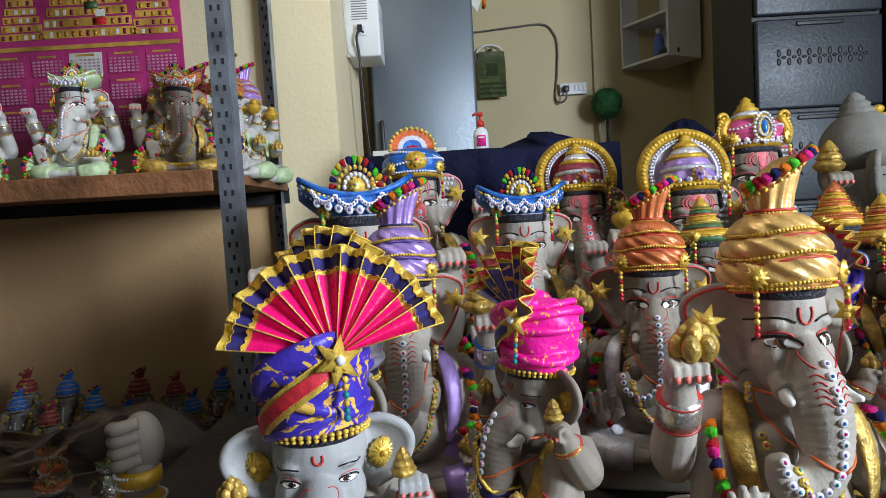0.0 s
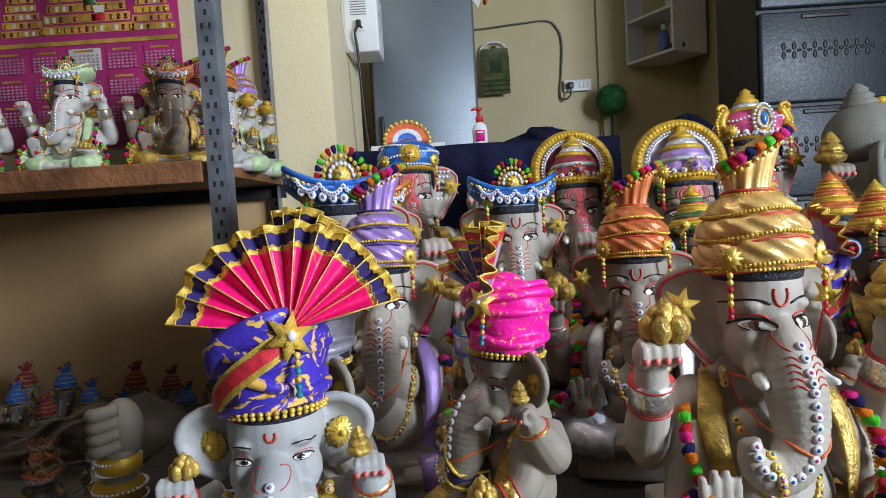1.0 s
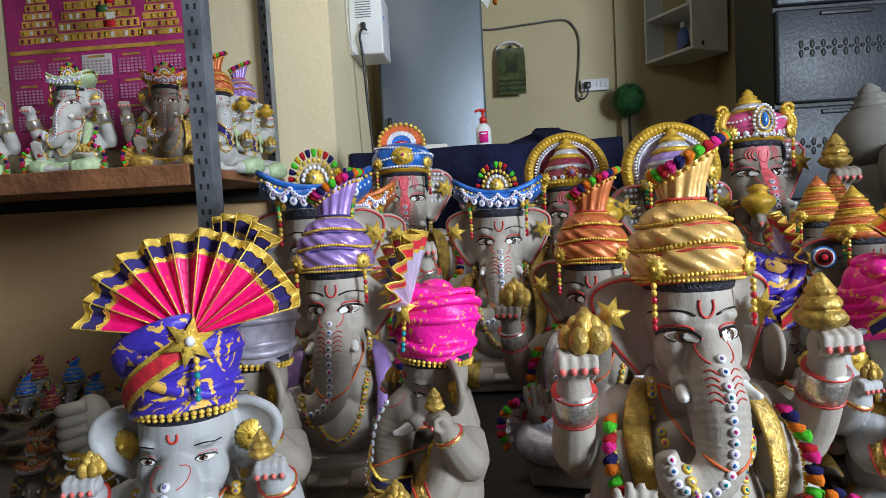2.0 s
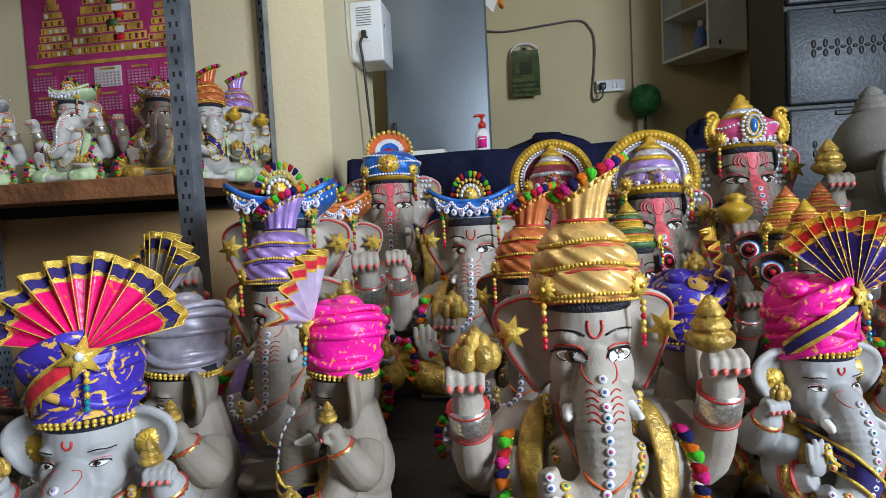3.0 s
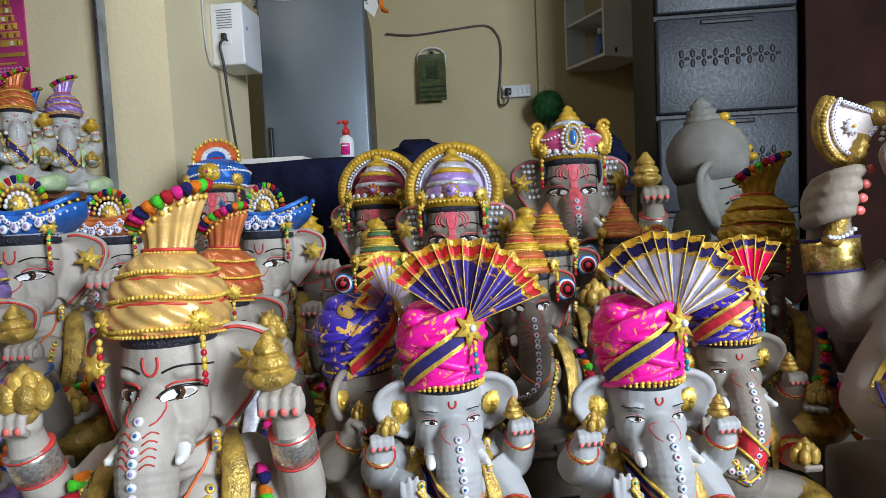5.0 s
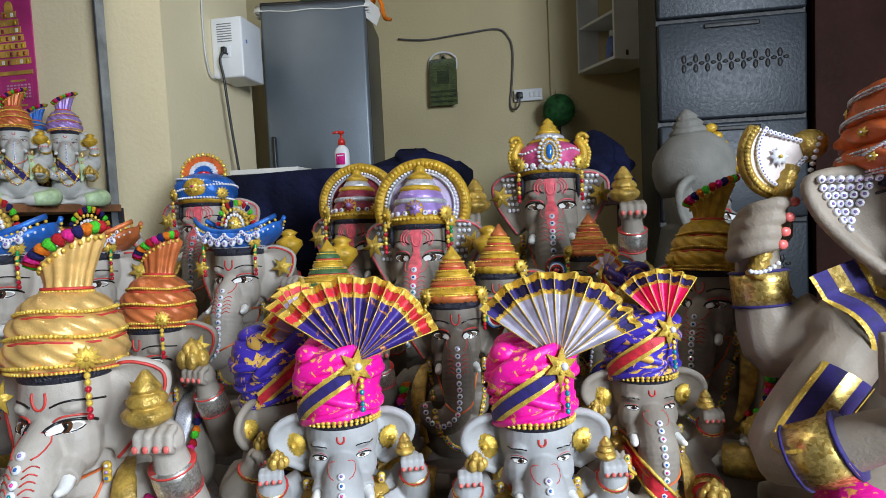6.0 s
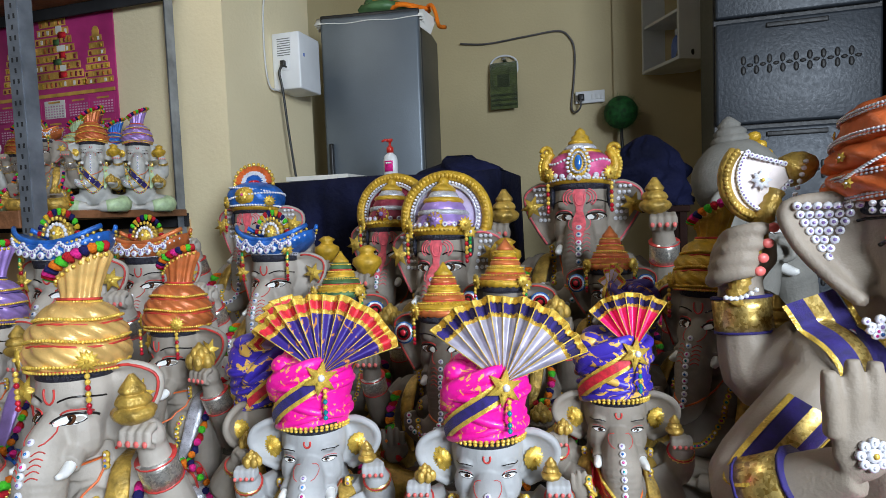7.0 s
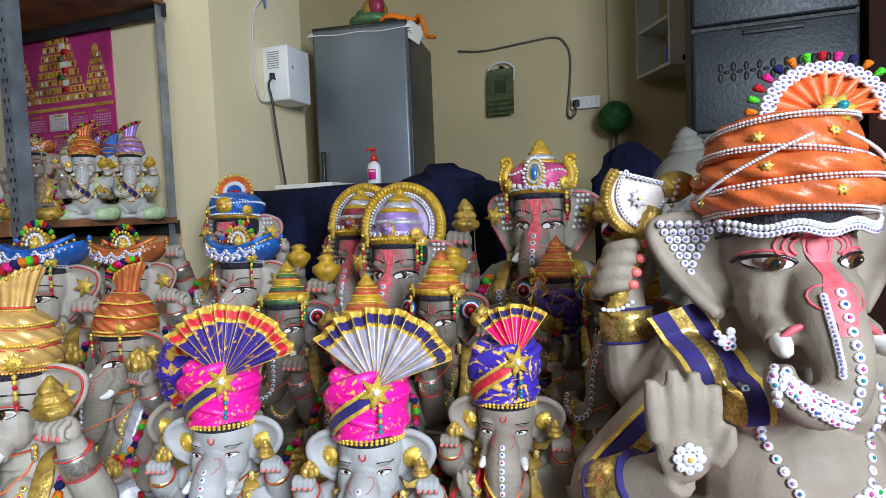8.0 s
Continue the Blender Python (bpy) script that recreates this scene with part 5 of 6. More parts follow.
    # hat, turned with its own angle
    if hat:
        h = Build()
        hat(h, **(hat_args or {}))
        R = np.array(Euler((radians(-6), 0, radians(hat_turn))).to_matrix())
        n0 = b.n
        b.flat.update(i + len(b.f) for i in h.flat)
        for vv in h.v:
            b.v.append(vv @ R.T)
        b.f.extend([tuple(i + n0 for i in q) for q in h.f])
        b.m.extend(h.m)
        b.n += h.n
    # base slab down to the support
    zb = (base - at[2]) / u
    if zb < -4.25:
        b.block((0, -0.15, (zb - 4.2) / 2), (3.6, 3.0, -4.2 - zb), plinth or clay, 0.12)
    me = b.mesh("statue")
    ob = new("statue", me)
    m = pose(*at, 0, lean, yaw) @ Matrix.Diagonal((-u if mirror else u, u, u, 1))
    if mirror:
        me.transform(Matrix.Diagonal((-1, 1, 1, 1)))
        me.flip_normals()
        m = pose(*at, 0, lean, yaw) @ Matrix.Diagonal((u, u, u, 1))
    ob.matrix_world = m
    return tagged(ob, label, "statue", group)


navy_band = [(0.8, "gold_bright"), (0.93, "velvet_navy"), (1.0, "gold_bright")]
red_band = [(0.81, "gold_bright"), (0.93, "ribbon_red"), (1.0, "gold_bright")]

statue((0.445, 0.79, 0.565), 0.069, 5, hat_turban, clay="clay_light", label="grey clay elephant-headed statue in a gold-painted twisted turban", hat_args=dict(col="gold_paint"))
statue((0.375, 1.08, 0.567), 0.062, -12, hat_turban, "grey clay elephant-headed statue in a copper-painted twisted turban", hat_args=dict(col="copper"), shawl="silver", holds=(1, 1))
statue((-0.08, 1.04, 0.575), 0.066, 4, hat_turban, clay="clay_light", label="grey clay elephant-headed statue in a lilac-painted twisted turban", hat_args=dict(col="lilac", trim="velvet_navy"), shawl="lilac", trim="blue_paint", holds=(0, 0))


def under(brooch, u, yaw):
    """The head's centre below a turban brooch at that place."""
    a = radians(-68)
    v = Euler((radians(-6), 0, 0)).to_matrix() @ Vector((1.14 * math.cos(a), 1.14 * math.sin(a), 1.6))
    v = Euler((0, 0, radians(yaw))).to_matrix() @ v
    return tuple(Vector(brooch) - u * v)


statue(under((-0.108, 0.568, 0.581), 0.06, 10), 0.06, 10, hat_pagri, "pale grey elephant-headed statue with blue brocade turban and pink fan", clay="clay_blue", kind="child",
       hat_args=dict(col="cloth_blue", sash=("gold_bright", "ribbon_red"), fan_field="fan_pink"))
statue(under((0.082, 0.73, 0.58), 0.054, -62), 0.054, -62, hat_pagri, "grey elephant-headed statue with pink brocade turban and navy fan", kind="child",
       hat_args=dict(col="cloth_pink", fan_field="cloth_navy", fan_bands=red_band, fan_yaw=-12, fan_r=1.8, fan_bend=0.42, span=(0, 165)))
statue(under((0.815, 0.859, 0.573), 0.061, 16), 0.061, 16, hat_pagri, "grey elephant-headed statue with pink turban and navy fan edged red", kind="child", clay="clay_blue",
       hat_args=dict(col="cloth_pink", fan_field="cloth_navy", fan_bands=red_band, span=(18, 145), fan_r=1.95))
statue(under((1.082, 0.864, 0.571), 0.061, 12), 0.061, 12, hat_pagri, "grey elephant-headed statue with pink turban and silver pleated fan", kind="child", clay="clay_blue",
       hat_args=dict(col="cloth_pink", fan_field="fan_silver", span=(20, 143), fan_r=1.95))
statue(under((1.25, 1.04, 0.579), 0.06, 8), 0.06, 8, hat_pagri, "grey elephant-headed statue with blue turban and small pink fan", kind="child", trim="ribbon_red",
       hat_args=dict(col="cloth_blue", sash=("gold_bright", "ribbon_red"), fan_field="fan_pink", fan_r=1.5, pleats=6, span=(55, 135)))
statue((0.635, 1.0, 0.47), 0.062, 76, hat_pagri, "grey elephant-headed statue with navy floral turban and folded fan", kind="child",
       hat_args=dict(col="cloth_blue", sash=("gold_bright", "ribbon_red"), fan_field="lilac_pale", fan_bands=red_band, fan_r=1.5))
statue((-0.157, 0.83, 0.475), 0.062, -45, hat_pagri, "grey elephant-headed statue with silver turban and silver pleated fan", kind="child",
       hat_args=dict(col="fan_silver", fan_field="fan_silver", fan_r=2.1, fan_yaw=10, span=(40, 150), pleats=8))
statue((0.735, 1.76, 0.70), 0.098, 0, hat_arch, "grey elephant-headed statue with lilac crown and gold arch halo", holds=(2, 2), base=0.222, hat_args=dict(), tilak=True, ear_stones=True, marks="pink_line")
statue((0.47, 2.02, 0.72), 0.098, 0, hat_arch, "grey elephant-headed statue with maroon crown and gold arch halo", holds=(2, 2), hat_args=dict(field="maroon", dome="maroon"), tilak=True, ear_stones=True, marks="pink_line")
statue((1.105, 2.12, 0.83), 0.112, 0, hat_crown, "large grey elephant-headed statue with pink jewelled gold crown", holds=(0, 0), tilak=True, ear_stones=True, marks="pink_line")
statue((-0.085, 2.05, 0.80), 0.098, 8, hat_round, clay="clay_light", label="grey elephant-headed statue with round blue beaded turban", holds=(3, 3), tilak=True, ear_stones=True, marks="pink_line")
statue((0.225, 1.68, 0.655), 0.085, 0, hat_boat, clay="clay_light", holds=(3, 3), label="grey elephant-headed statue with blue boat-shaped jewelled hat", hat_args=dict(col="blue_paint"))
statue((-0.185, 1.32, 0.675), 0.086, 12, hat_boat, clay="clay_light", holds=(3, 3), label="grey elephant-headed statue with blue boat-shaped jewelled hat", hat_args=dict(col="blue_paint"))
statue((-0.17, 1.6, 0.66), 0.083, 12, hat_boat, clay="clay_light", holds=(3, 3), label="grey elephant-headed statue with copper boat-shaped jewelled hat", hat_args=dict(col="copper"))
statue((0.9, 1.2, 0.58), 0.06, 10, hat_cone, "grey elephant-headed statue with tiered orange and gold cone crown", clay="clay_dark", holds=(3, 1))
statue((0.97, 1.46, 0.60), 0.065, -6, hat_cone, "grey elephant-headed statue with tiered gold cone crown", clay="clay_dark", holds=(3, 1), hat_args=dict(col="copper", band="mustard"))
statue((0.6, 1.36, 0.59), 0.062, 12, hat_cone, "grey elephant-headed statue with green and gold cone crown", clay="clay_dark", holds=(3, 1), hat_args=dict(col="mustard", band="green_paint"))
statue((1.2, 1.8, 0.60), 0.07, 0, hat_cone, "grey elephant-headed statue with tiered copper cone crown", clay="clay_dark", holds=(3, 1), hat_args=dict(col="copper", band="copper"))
statue((1.6, 2.25, 0.78), 0.135, 78, hat_plain, "large unpainted grey clay elephant-headed statue with gilded crown front", clay="clay_raw", dress=False, base=0.0)
statue((1.40, 1.40, 0.60), 0.07, -30, hat_turban, "grey elephant-headed statue in gold turban with pink crest", hat_args=dict(col="mustard"), base=0.0)
statue((1.645, 1.09, 0.75), 0.11, 16, hat_big, "large clay elephant-headed statue with orange turban raising an axe", kind="axe", base=0.0, clay="clay_warm", trim="velvet_navy", shawl="cloth_pink", marks="pink_line", tilak=True)

statue((1.25, 1.47, 0.52), 0.056, -65, hat_pagri, "grey elephant-headed statue with navy turban and small lilac fan", kind="child", mirror=True,
       hat_args=dict(col="cloth_navy", sash=("gold_bright", "ribbon_red"), fan_field="lilac_pale", fan_bands=red_band, fan_r=1.1, pleats=5))

# ---- statues on the rack ----
for i, (x, y, u, yw, col, cl) in enumerate(((-1.33, 1.72, 0.05, 5, "silver", "clay_pale"), (-1.02, 1.72, 0.052, 0, "mint_paint", "clay_pale"), (-0.74, 1.74, 0.05, 22, "copper", "clay"),
                                             (-1.62, 1.74, 0.05, 10, "copper", "clay_pale"), (-1.18, 2.0, 0.048, 0, "copper", "clay"), (-0.9, 2.02, 0.048, 0, "mint_paint", "clay"),
                                             (-0.66, 2.1, 0.052, 40, "lilac", "clay_pale"), (-0.78, 2.0, 0.05, 44, "maroon", "clay_pale"), (-0.64, 1.86, 0.048, 40, "copper", "clay_pale"), (-0.86, 2.18, 0.05, 30, "blue_paint", "clay"),
                                             (-0.99, 2.2, 0.05, 25, "lilac", "clay"))):
    wrapped = i > 3
    u = u * (1.08 if wrapped else 0.92)
    statue((x, y, 0.862 + (5.0 if not wrapped else 4.33) * u), u, yw, hat_turban if wrapped else hat_boat, ("pale" if cl == "clay_pale" else "grey") + " small elephant-headed statue with " +
           {"silver": "silver", "mint_paint": "mint green", "copper": "copper red", "lilac": "lilac", "maroon": "maroon", "blue_paint": "blue"}[col] + (" turban" if wrapped else " boat hat") + " on rack",
           clay=cl, shawl="gold" if cl == "clay" else "mint_paint", fine=False, base=0.861, hat_args=dict(col=col), group="statues on the rack", kind="child" if wrapped else "std",
           trim="gold", plinth=None if wrapped else ("mint_paint" if col != "copper" else "mustard"), holds=(3, 3) if not wrapped else (1, 2))

# ---- small statues on the floor under the rack ----
for x, y, u, yw, col in ((-1.32, 2.02, 0.034, 10, "blue_paint"), (-1.06, 1.99, 0.034, -10, "maroon"), (-1.16, 1.9, 0.03, 0, "blue_paint"), (-1.43, 1.93, 0.03, 20, "blue_paint"),
                         (-0.95, 2.02, 0.03, 10, "maroon"), (-1.52, 2.1, 0.033, 0, "maroon"), (-0.8, 2.05, 0.03, -15, "blue_paint"), (-1.24, 1.8, 0.028, 15, "maroon"),
                         (-1.0, 1.8, 0.028, 0, "blue_paint"), (-1.4, 1.75, 0.028, -12, "maroon"), (-0.82, 1.85, 0.028, 12, "blue_paint")):
    statue((x, y, 4.35 * u + 0.002), u, yw, hat_turban, "small grey elephant-headed statue in " + ("blue" if col == "blue_paint" else "crimson") + " cloth turban on floor", clay="clay_raw", shawl="gold",
           fine=False, base=0.0, kind="child", hat_args=dict(col=col, trim="gold_bright"), group="small statues under the rack")

# clear plastic sheet lying over wrapped goods
pm = bpy.data.materials.new("clear_plastic")
pm.use_nodes = True
nt = pm.node_tree
tr, gl, mx = nt.nodes.new("ShaderNodeBsdfTransparent"), nt.nodes.new("ShaderNodeBsdfGlossy"), nt.nodes.new("ShaderNodeMixShader")
tr.inputs[0].default_value = (0.92, 0.92, 0.94, 1)
gl.inputs["Roughness"].default_value = 0.22
lw = nt.nodes.new("ShaderNodeFresnel")
lw.inputs[0].default_value = 1.6
tcn, nz, bp = nt.nodes.new("ShaderNodeTexCoord"), nt.nodes.new("ShaderNodeTexNoise"), nt.nodes.new("ShaderNodeBump")
nz.inputs["Scale"].default_value, nz.inputs["Detail"].default_value = 14, 4
bp.inputs["Strength"].default_value, bp.inputs["Distance"].default_value = 0.5, 0.02
nt.links.new(tcn.outputs["Object"], nz.inputs["Vector"])
nt.links.new(nz.outputs["Fac"], bp.inputs["Height"])
nt.links.new(bp.outputs["Normal"], gl.inputs["Normal"])
nt.links.new(bp.outputs["Normal"], lw.inputs["Normal"])
nt.links.new(lw.outputs[0], mx.inputs[0])
nt.links.new(tr.outputs[0], mx.inputs[1])
nt.links.new(gl.outputs[0], mx.inputs[2])
nt.links.new(mx.outputs[0], nt.nodes["Material Output"].inputs["Surface"])
MATS["clear_plastic"] = pm
b = Build()
rows = []
for y in np.linspace(1.12, 1.72, 40):
    row = []
    for x in np.linspace(-1.75, -0.62, 60):
        e = min((y - 1.12) / 0.12, (x + 1.75) / 0.12, (-0.62 - x) / 0.12, (1.72 - y) / 0.1, 1.0)
        z = 0.004 + 0.2 * max(0, e) ** 0.6 + 0.05 * noise.noise((x * 4, y * 4, 0)) * max(0, e) + 0.02 * noise.noise((x * 13, y * 13, 2)) * max(0, e)
        row.append((x, y, max(0.004, z)))
    rows.append(row)
b.grid(rows, "clear_plastic")
solo("plastic_sheet", b, "crumpled clear plastic sheet over small wrapped statues", "plastic sheet")
for k in range(14):
    x, y = -1.6 + 0.075 * (k * 5 % 14), 1.22 + 0.11 * (k % 4)
    statue((x, y, 4.3 * 0.026 + 0.002), 0.026, -30 + 17 * (k % 5), hat_boat, "small gilded elephant-headed statue under clear plastic", clay="clay_raw", fine=False, base=0.0, kind="child",
           shawl="gold", hat_args=dict(col=("blue_paint", "copper", "green_paint")[k % 3]), group="small wrapped statues")

# clay hand of a larger figure, fingers curled
b = Build()
b.ball((0.008, 0.004, 0.0), (0.036, 0.032, 0.056), "clay", seg=20, rings=14)
for k in range(4):
    z = 0.034 - 0.021 * k
    b.tube(bez([(0.012, -0.022, z + 0.01), (-0.02, -0.03, z + 0.004), (-0.034, -0.012, z), (-0.03, 0.012, z - 0.004)], 12), [0.011, 0.0125, 0.012, 0.009], "clay", 10)
b.tube(bez([(0.005, 0.0, -0.03), (-0.005, 0.005, -0.09), (-0.02, 0.02, -0.2), (-0.03, 0.03, -0.325)], 14), [0.026, 0.03, 0.038, 0.046], "clay", 14)
b.lathe([(0.03, -0.075), (0.036, -0.068), (0.037, -0.05), (0.031, -0.044)], "mustard", 24)
b.lathe([(0.037, -0.13), (0.043, -0.12), (0.043, -0.098), (0.035, -0.088)], "mustard", 24, c=(-0.008, 0.006, 0))
for z, r in ((-0.05, 0.037), (-0.07, 0.036), (-0.1, 0.044), (-0.122, 0.044)):
    braid(b, [(-0.004 + r * math.cos(a), 0.003 + r * math.sin(a), z) for a in np.linspace(0, 6.28, 34)], 0.0035, "gem_white")
b.block((-0.03, 0.03, -0.33), (0.14, 0.12, 0.02), "clay", 0.006)
solo("statue_hand", b, "raised grey clay statue fist with gilded beaded cuffs", "statue", pose(-0.56, 1.03, 0.342, 0, 0, 10))

# ---- the wall behind the rack ----
t = thing("wall_calendar", "magenta printed wall calendar with gilded temple pictures", "calendar", (-1.31, 2.3, 1.48))
b = Build()
b.block((0, 0, 0), (0.74, 0.006, 0.92), "poster_magenta", 0)
part("sheet", b, t, flat=STRUCT)
b = Build()
rng = random.Random(9)
for cx, w, h, tiers in ((0.02, 0.36, 0.36, 9), (-0.23, 0.17, 0.22, 7), (0.27, 0.17, 0.22, 7)):
    for k in range(tiers):
        f = k / tiers
        ww, zz = w * (1 - 0.72 * f), -0.03 + h * (k + 0.5) / tiers
        b.block((cx, -0.005, zz), (ww, 0.003, h / tiers * 0.8), "poster_gold")
        for i in range(max(2, int(ww / 0.026))):
            x = cx - ww / 2 + (i + 0.5) * ww / max(2, int(ww / 0.026))
            b.block((x, -0.0075, zz - 0.002), (0.011, 0.002, h / tiers * 0.5), rng.choice(("maroon", "copper", "mustard", "poster_gold", "paper")))
    b.ball((cx, -0.005, -0.02 + h), (w * 0.13, 0.003, 0.03), "poster_gold", seg=12, rings=6)
for k in range(8):
    b.block((0.06 + 0.02 * math.sin(k * 2.2), -0.0085, 0.24 - 0.03 * k), (0.035 + 0.012 * (k % 2), 0.002, 0.026), ("paper", "pom_red", "green_paint")[k % 3])
for k in range(12):
    b.ball((-0.33 + 0.06 * k, -0.005, 0.36 - 0.02 * math.cos(k * 1.05)), (0.03, 0.003, 0.022), "poster_pale" if k % 2 else "lilac", seg=10, rings=5)
b.block((0, -0.006, -0.06), (0.72, 0.003, 0.016), "poster_gold")
b.block((0, -0.006, 0.33), (0.72, 0.003, 0.05), "poster_pale")
for k in range(9):
    b.ball((-0.32 + 0.08 * k, -0.006, 0.41), (0.028, 0.003, 0.02), "poster_gold", seg=10, rings=5)
part("picture", b, t, "gilded arches on magenta", flat=STRUCT)
for k in range(15):
    b = Build()
    cx, cz = -0.29 + 0.145 * (k % 5), -0.125 - 0.1 * (k // 5)
    b.block((cx, -0.005, cz), (0.122, 0.003, 0.082), "poster_magenta" if k not in (2,) else "paper")
    for r in range(5):
        for c in range(7):
            b.block((cx - 0.05 + 0.0166 * c, -0.008, cz + 0.014 - 0.012 * r), (0.009, 0.002, 0.006), "poster_pale")
    b.block((cx, -0.008, cz + 0.032), (0.07, 0.002, 0.008), "poster_gold")
    part("month", b, t, "small month grid of bars", flat=STRUCT)
b = Build()
b.block((0, 0, 0), (0.62, 0.004, 0.07), "poster_pale")
for k in range(9):
    b.block((-0.26 + 0.065 * k, -0.004, 0.005), (0.04, 0.002, 0.018), "poster_magenta")
solo("paper_strip", b, "faded pink printed paper strip on the wall", "paper", pose(-1.4, 2.303, 0.83), flat=STRUCT)

# ---- voltage stabiliser on the wall corner, with its cables ----
t = thing("voltage_stabilizer", "white plastic voltage stabilizer box on the wall", "stabilizer", (-0.3, 2.78, 1.56))
b = Build()
b.block((0, 0, 0), (0.15, 0.2, 0.27), "plastic_white", 0.008)
body = part("case", b, t)
b = Build()
for k in range(8):
    b.block((-0.01, -0.1005, 0.105 - 0.011 * k), (0.07, 0.002, 0.004), "print_grey")
part("vent", b, body, "grey vent slits", flat=STRUCT)
b = Build()
b.block((-0.01, -0.102, -0.02), (0.055, 0.006, 0.05), "plastic_white", 0.002)
for dx, dz in ((-0.012, -0.01), (0.012, -0.01), (0, 0.012)):
    b.ball((-0.01 + dx, -0.106, -0.02 + dz), 0.005, "plastic_black", seg=8, rings=5)
part("outlet", b, body)
b = Build()
b.block((0.0755, -0.06, 0.03), (0.003, 0.012, 0.016), "plastic_blue", 0.001)
part("switch", b, body, flat=STRUCT)
b = Build()
b.tube(bez([(-0.31, 2.665, 1.54), (-0.325, 2.655, 1.5), (-0.32, 2.67, 1.42), (-0.315, 2.7, 1.2), (-0.3, 2.75, 0.85)], 24), 0.006, "plastic_black", 7)
b.block((-0.31, 2.672, 1.545), (0.022, 0.03, 0.03), "plastic_black", 0.005)
solo("power_cable", b, "black power cable hanging from the stabilizer", "cable")
b = Build()
b.tube(bez([(-0.362, 2.85, 2.3), (-0.355, 2.74, 2.0), (-0.362, 2.62, 1.85), (-0.365, 2.6, 1.6), (-0.36, 2.62, 1.44), (-0.34, 2.67, 1.42)], 30), 0.0045, "cable_white", 7)
b.tube(bez([(-0.362, 2.85, 2.3), (-0.355, 2.72, 2.05), (-0.35, 2.7, 1.9)], 10), 0.006, "plastic_blue", 7)
solo("white_cable", b, "white and blue cable looped down the wall", "cable")

# ---- on the refrigerator ----
b = Build()
n = 14
for k in range(4):
    P = [[(-0.03 + 0.6 * i / n, -0.035 + 0.24 * j / 5 + 0.02 * k, 0.004 + 0.004 * k + 0.004 * math.sin(i * 1.1 + k) - (0.05 + 0.01 * k if j == 0 else 0)) for i in range(n + 1)] for j in range(6)]
    b.grid(P, "paper")
np_ = solo("newspaper", b, "folded newspapers hanging over the refrigerator edge", "newspaper", pose(-0.32, 3.1, 1.885, 0, 0, 8))
np_.modifiers.new("thick", "SOLIDIFY").thickness = 0.002
b = Build()
b.tube([(0.1 * math.cos(a) * 1.1, 0.13 * math.sin(a), 0.012 + 0.01 * math.sin(3 * a)) for a in np.linspace(0, 6.2, 40)], 0.011, "pom_orange", 8)
b.tube([(0.11 * math.cos(a) + 0.02, 0.12 * math.sin(a) + 0.01, 0.03 + 0.012 * math.sin(2 * a)) for a in np.linspace(0, 6.2, 40)], 0.011, "pom_orange", 8)
b.tube(bez([(0.1, 0.0, 0.02), (0.15, -0.06, 0.03), (0.18, -0.09, -0.02), (0.19, -0.05, -0.08), (0.21, 0.05, -0.06)], 20), 0.011, "pom_orange", 8)
solo("hose_coil", b, "orange rubber hose coiled on top of the refrigerator", "hose", pose(0.1, 3.3, 1.9, 0, 0, 8))
b = Build()
b.block((0, 0, 0.0), (0.1, 0.004, 0.09), "paper", 0.001)
solo("tag", b, "white paper tag hanging off the refrigerator", "paper", pose(0.245, 3.22, 1.83, 10, 20, 60), flat=STRUCT)
b = Build()
b.lathe([(0.13, 0), (0.15, 0.02), (0.13, 0.05), (0.08, 0.07)], "green_paint", 24, flute=0.06, count=10)
b.ball((0, 0, 0.1), (0.08, 0.07, 0.07), "gold")
b.ball((0.03, -0.04, 0.11), (0.05, 0.04, 0.06), "maroon")
b.ball((-0.07, -0.02, 0.07), (0.04, 0.04, 0.04), "green_paint")
solo("green_figurine", b, "green and red painted clay figurine on the refrigerator", "figurine", pose(-0.02, 3.28, 1.905))

# ---- on the table ----
t = thing("sanitizer_bottle", "white sanitizer bottle with red pump cap on the table", "bottle", (0.2, 2.72, 0.974))
b = Build()
b.lathe([(0.03, 0), (0.034, 0.006), (0.034, 0.085), (0.028, 0.105), (0.014, 0.115), (0.013, 0.125)], "plastic_white", 24, sq=(1, 0.7))
part("bottle", b, t)
b = Build()
b.block((0, -0.0245, 0.055), (0.04, 0.002, 0.05), "pom_pink")
b.block((0, -0.026, 0.07), (0.028, 0.002, 0.006), "plastic_white")
part("label", b, t, "small red printed label", flat=STRUCT)
b = Build()
b.lathe([(0.016, 0.118), (0.017, 0.14), (0.012, 0.145), (0.006, 0.15), (0.006, 0.168), (0.014, 0.17), (0.014, 0.182)], "plastic_red", 18)
b.tube([(0, 0, 0.176), (-0.02, -0.01, 0.177), (-0.034, -0.016, 0.17)], [0.007, 0.006, 0.005], "plastic_red", 8)
part("pump_cap", b, t, "red pump cap")
b = Build()
b.block((0, 0, 0.012), (0.32, 0.22, 0.022), "paper", 0.003)
solo("paper_pad", b, "thick white paper pad on the table", "paper", pose(-0.12, 2.7, 0.975), flat=STRUCT)
b = Build()
P = []
for j in range(14):
    f = j / 13
    r = 0.5 * math.sin(math.pi * min(1, f * 0.9 + 0.1)) ** 0.6
    P.append([(0.24 * math.cos(a) * (1 - 0.8 * f ** 1.5) + 0.03 * math.sin(3 * a + f * 6), 0.16 * math.sin(a) * (1 - 0.75 * f ** 1.5) + 0.02 * math.sin(5 * a), 0.002 + 0.2 * f + 0.02 * math.sin(4 * a + f * 5)) for a in np.linspace(0, 2 * math.pi, 40, endpoint=False)])
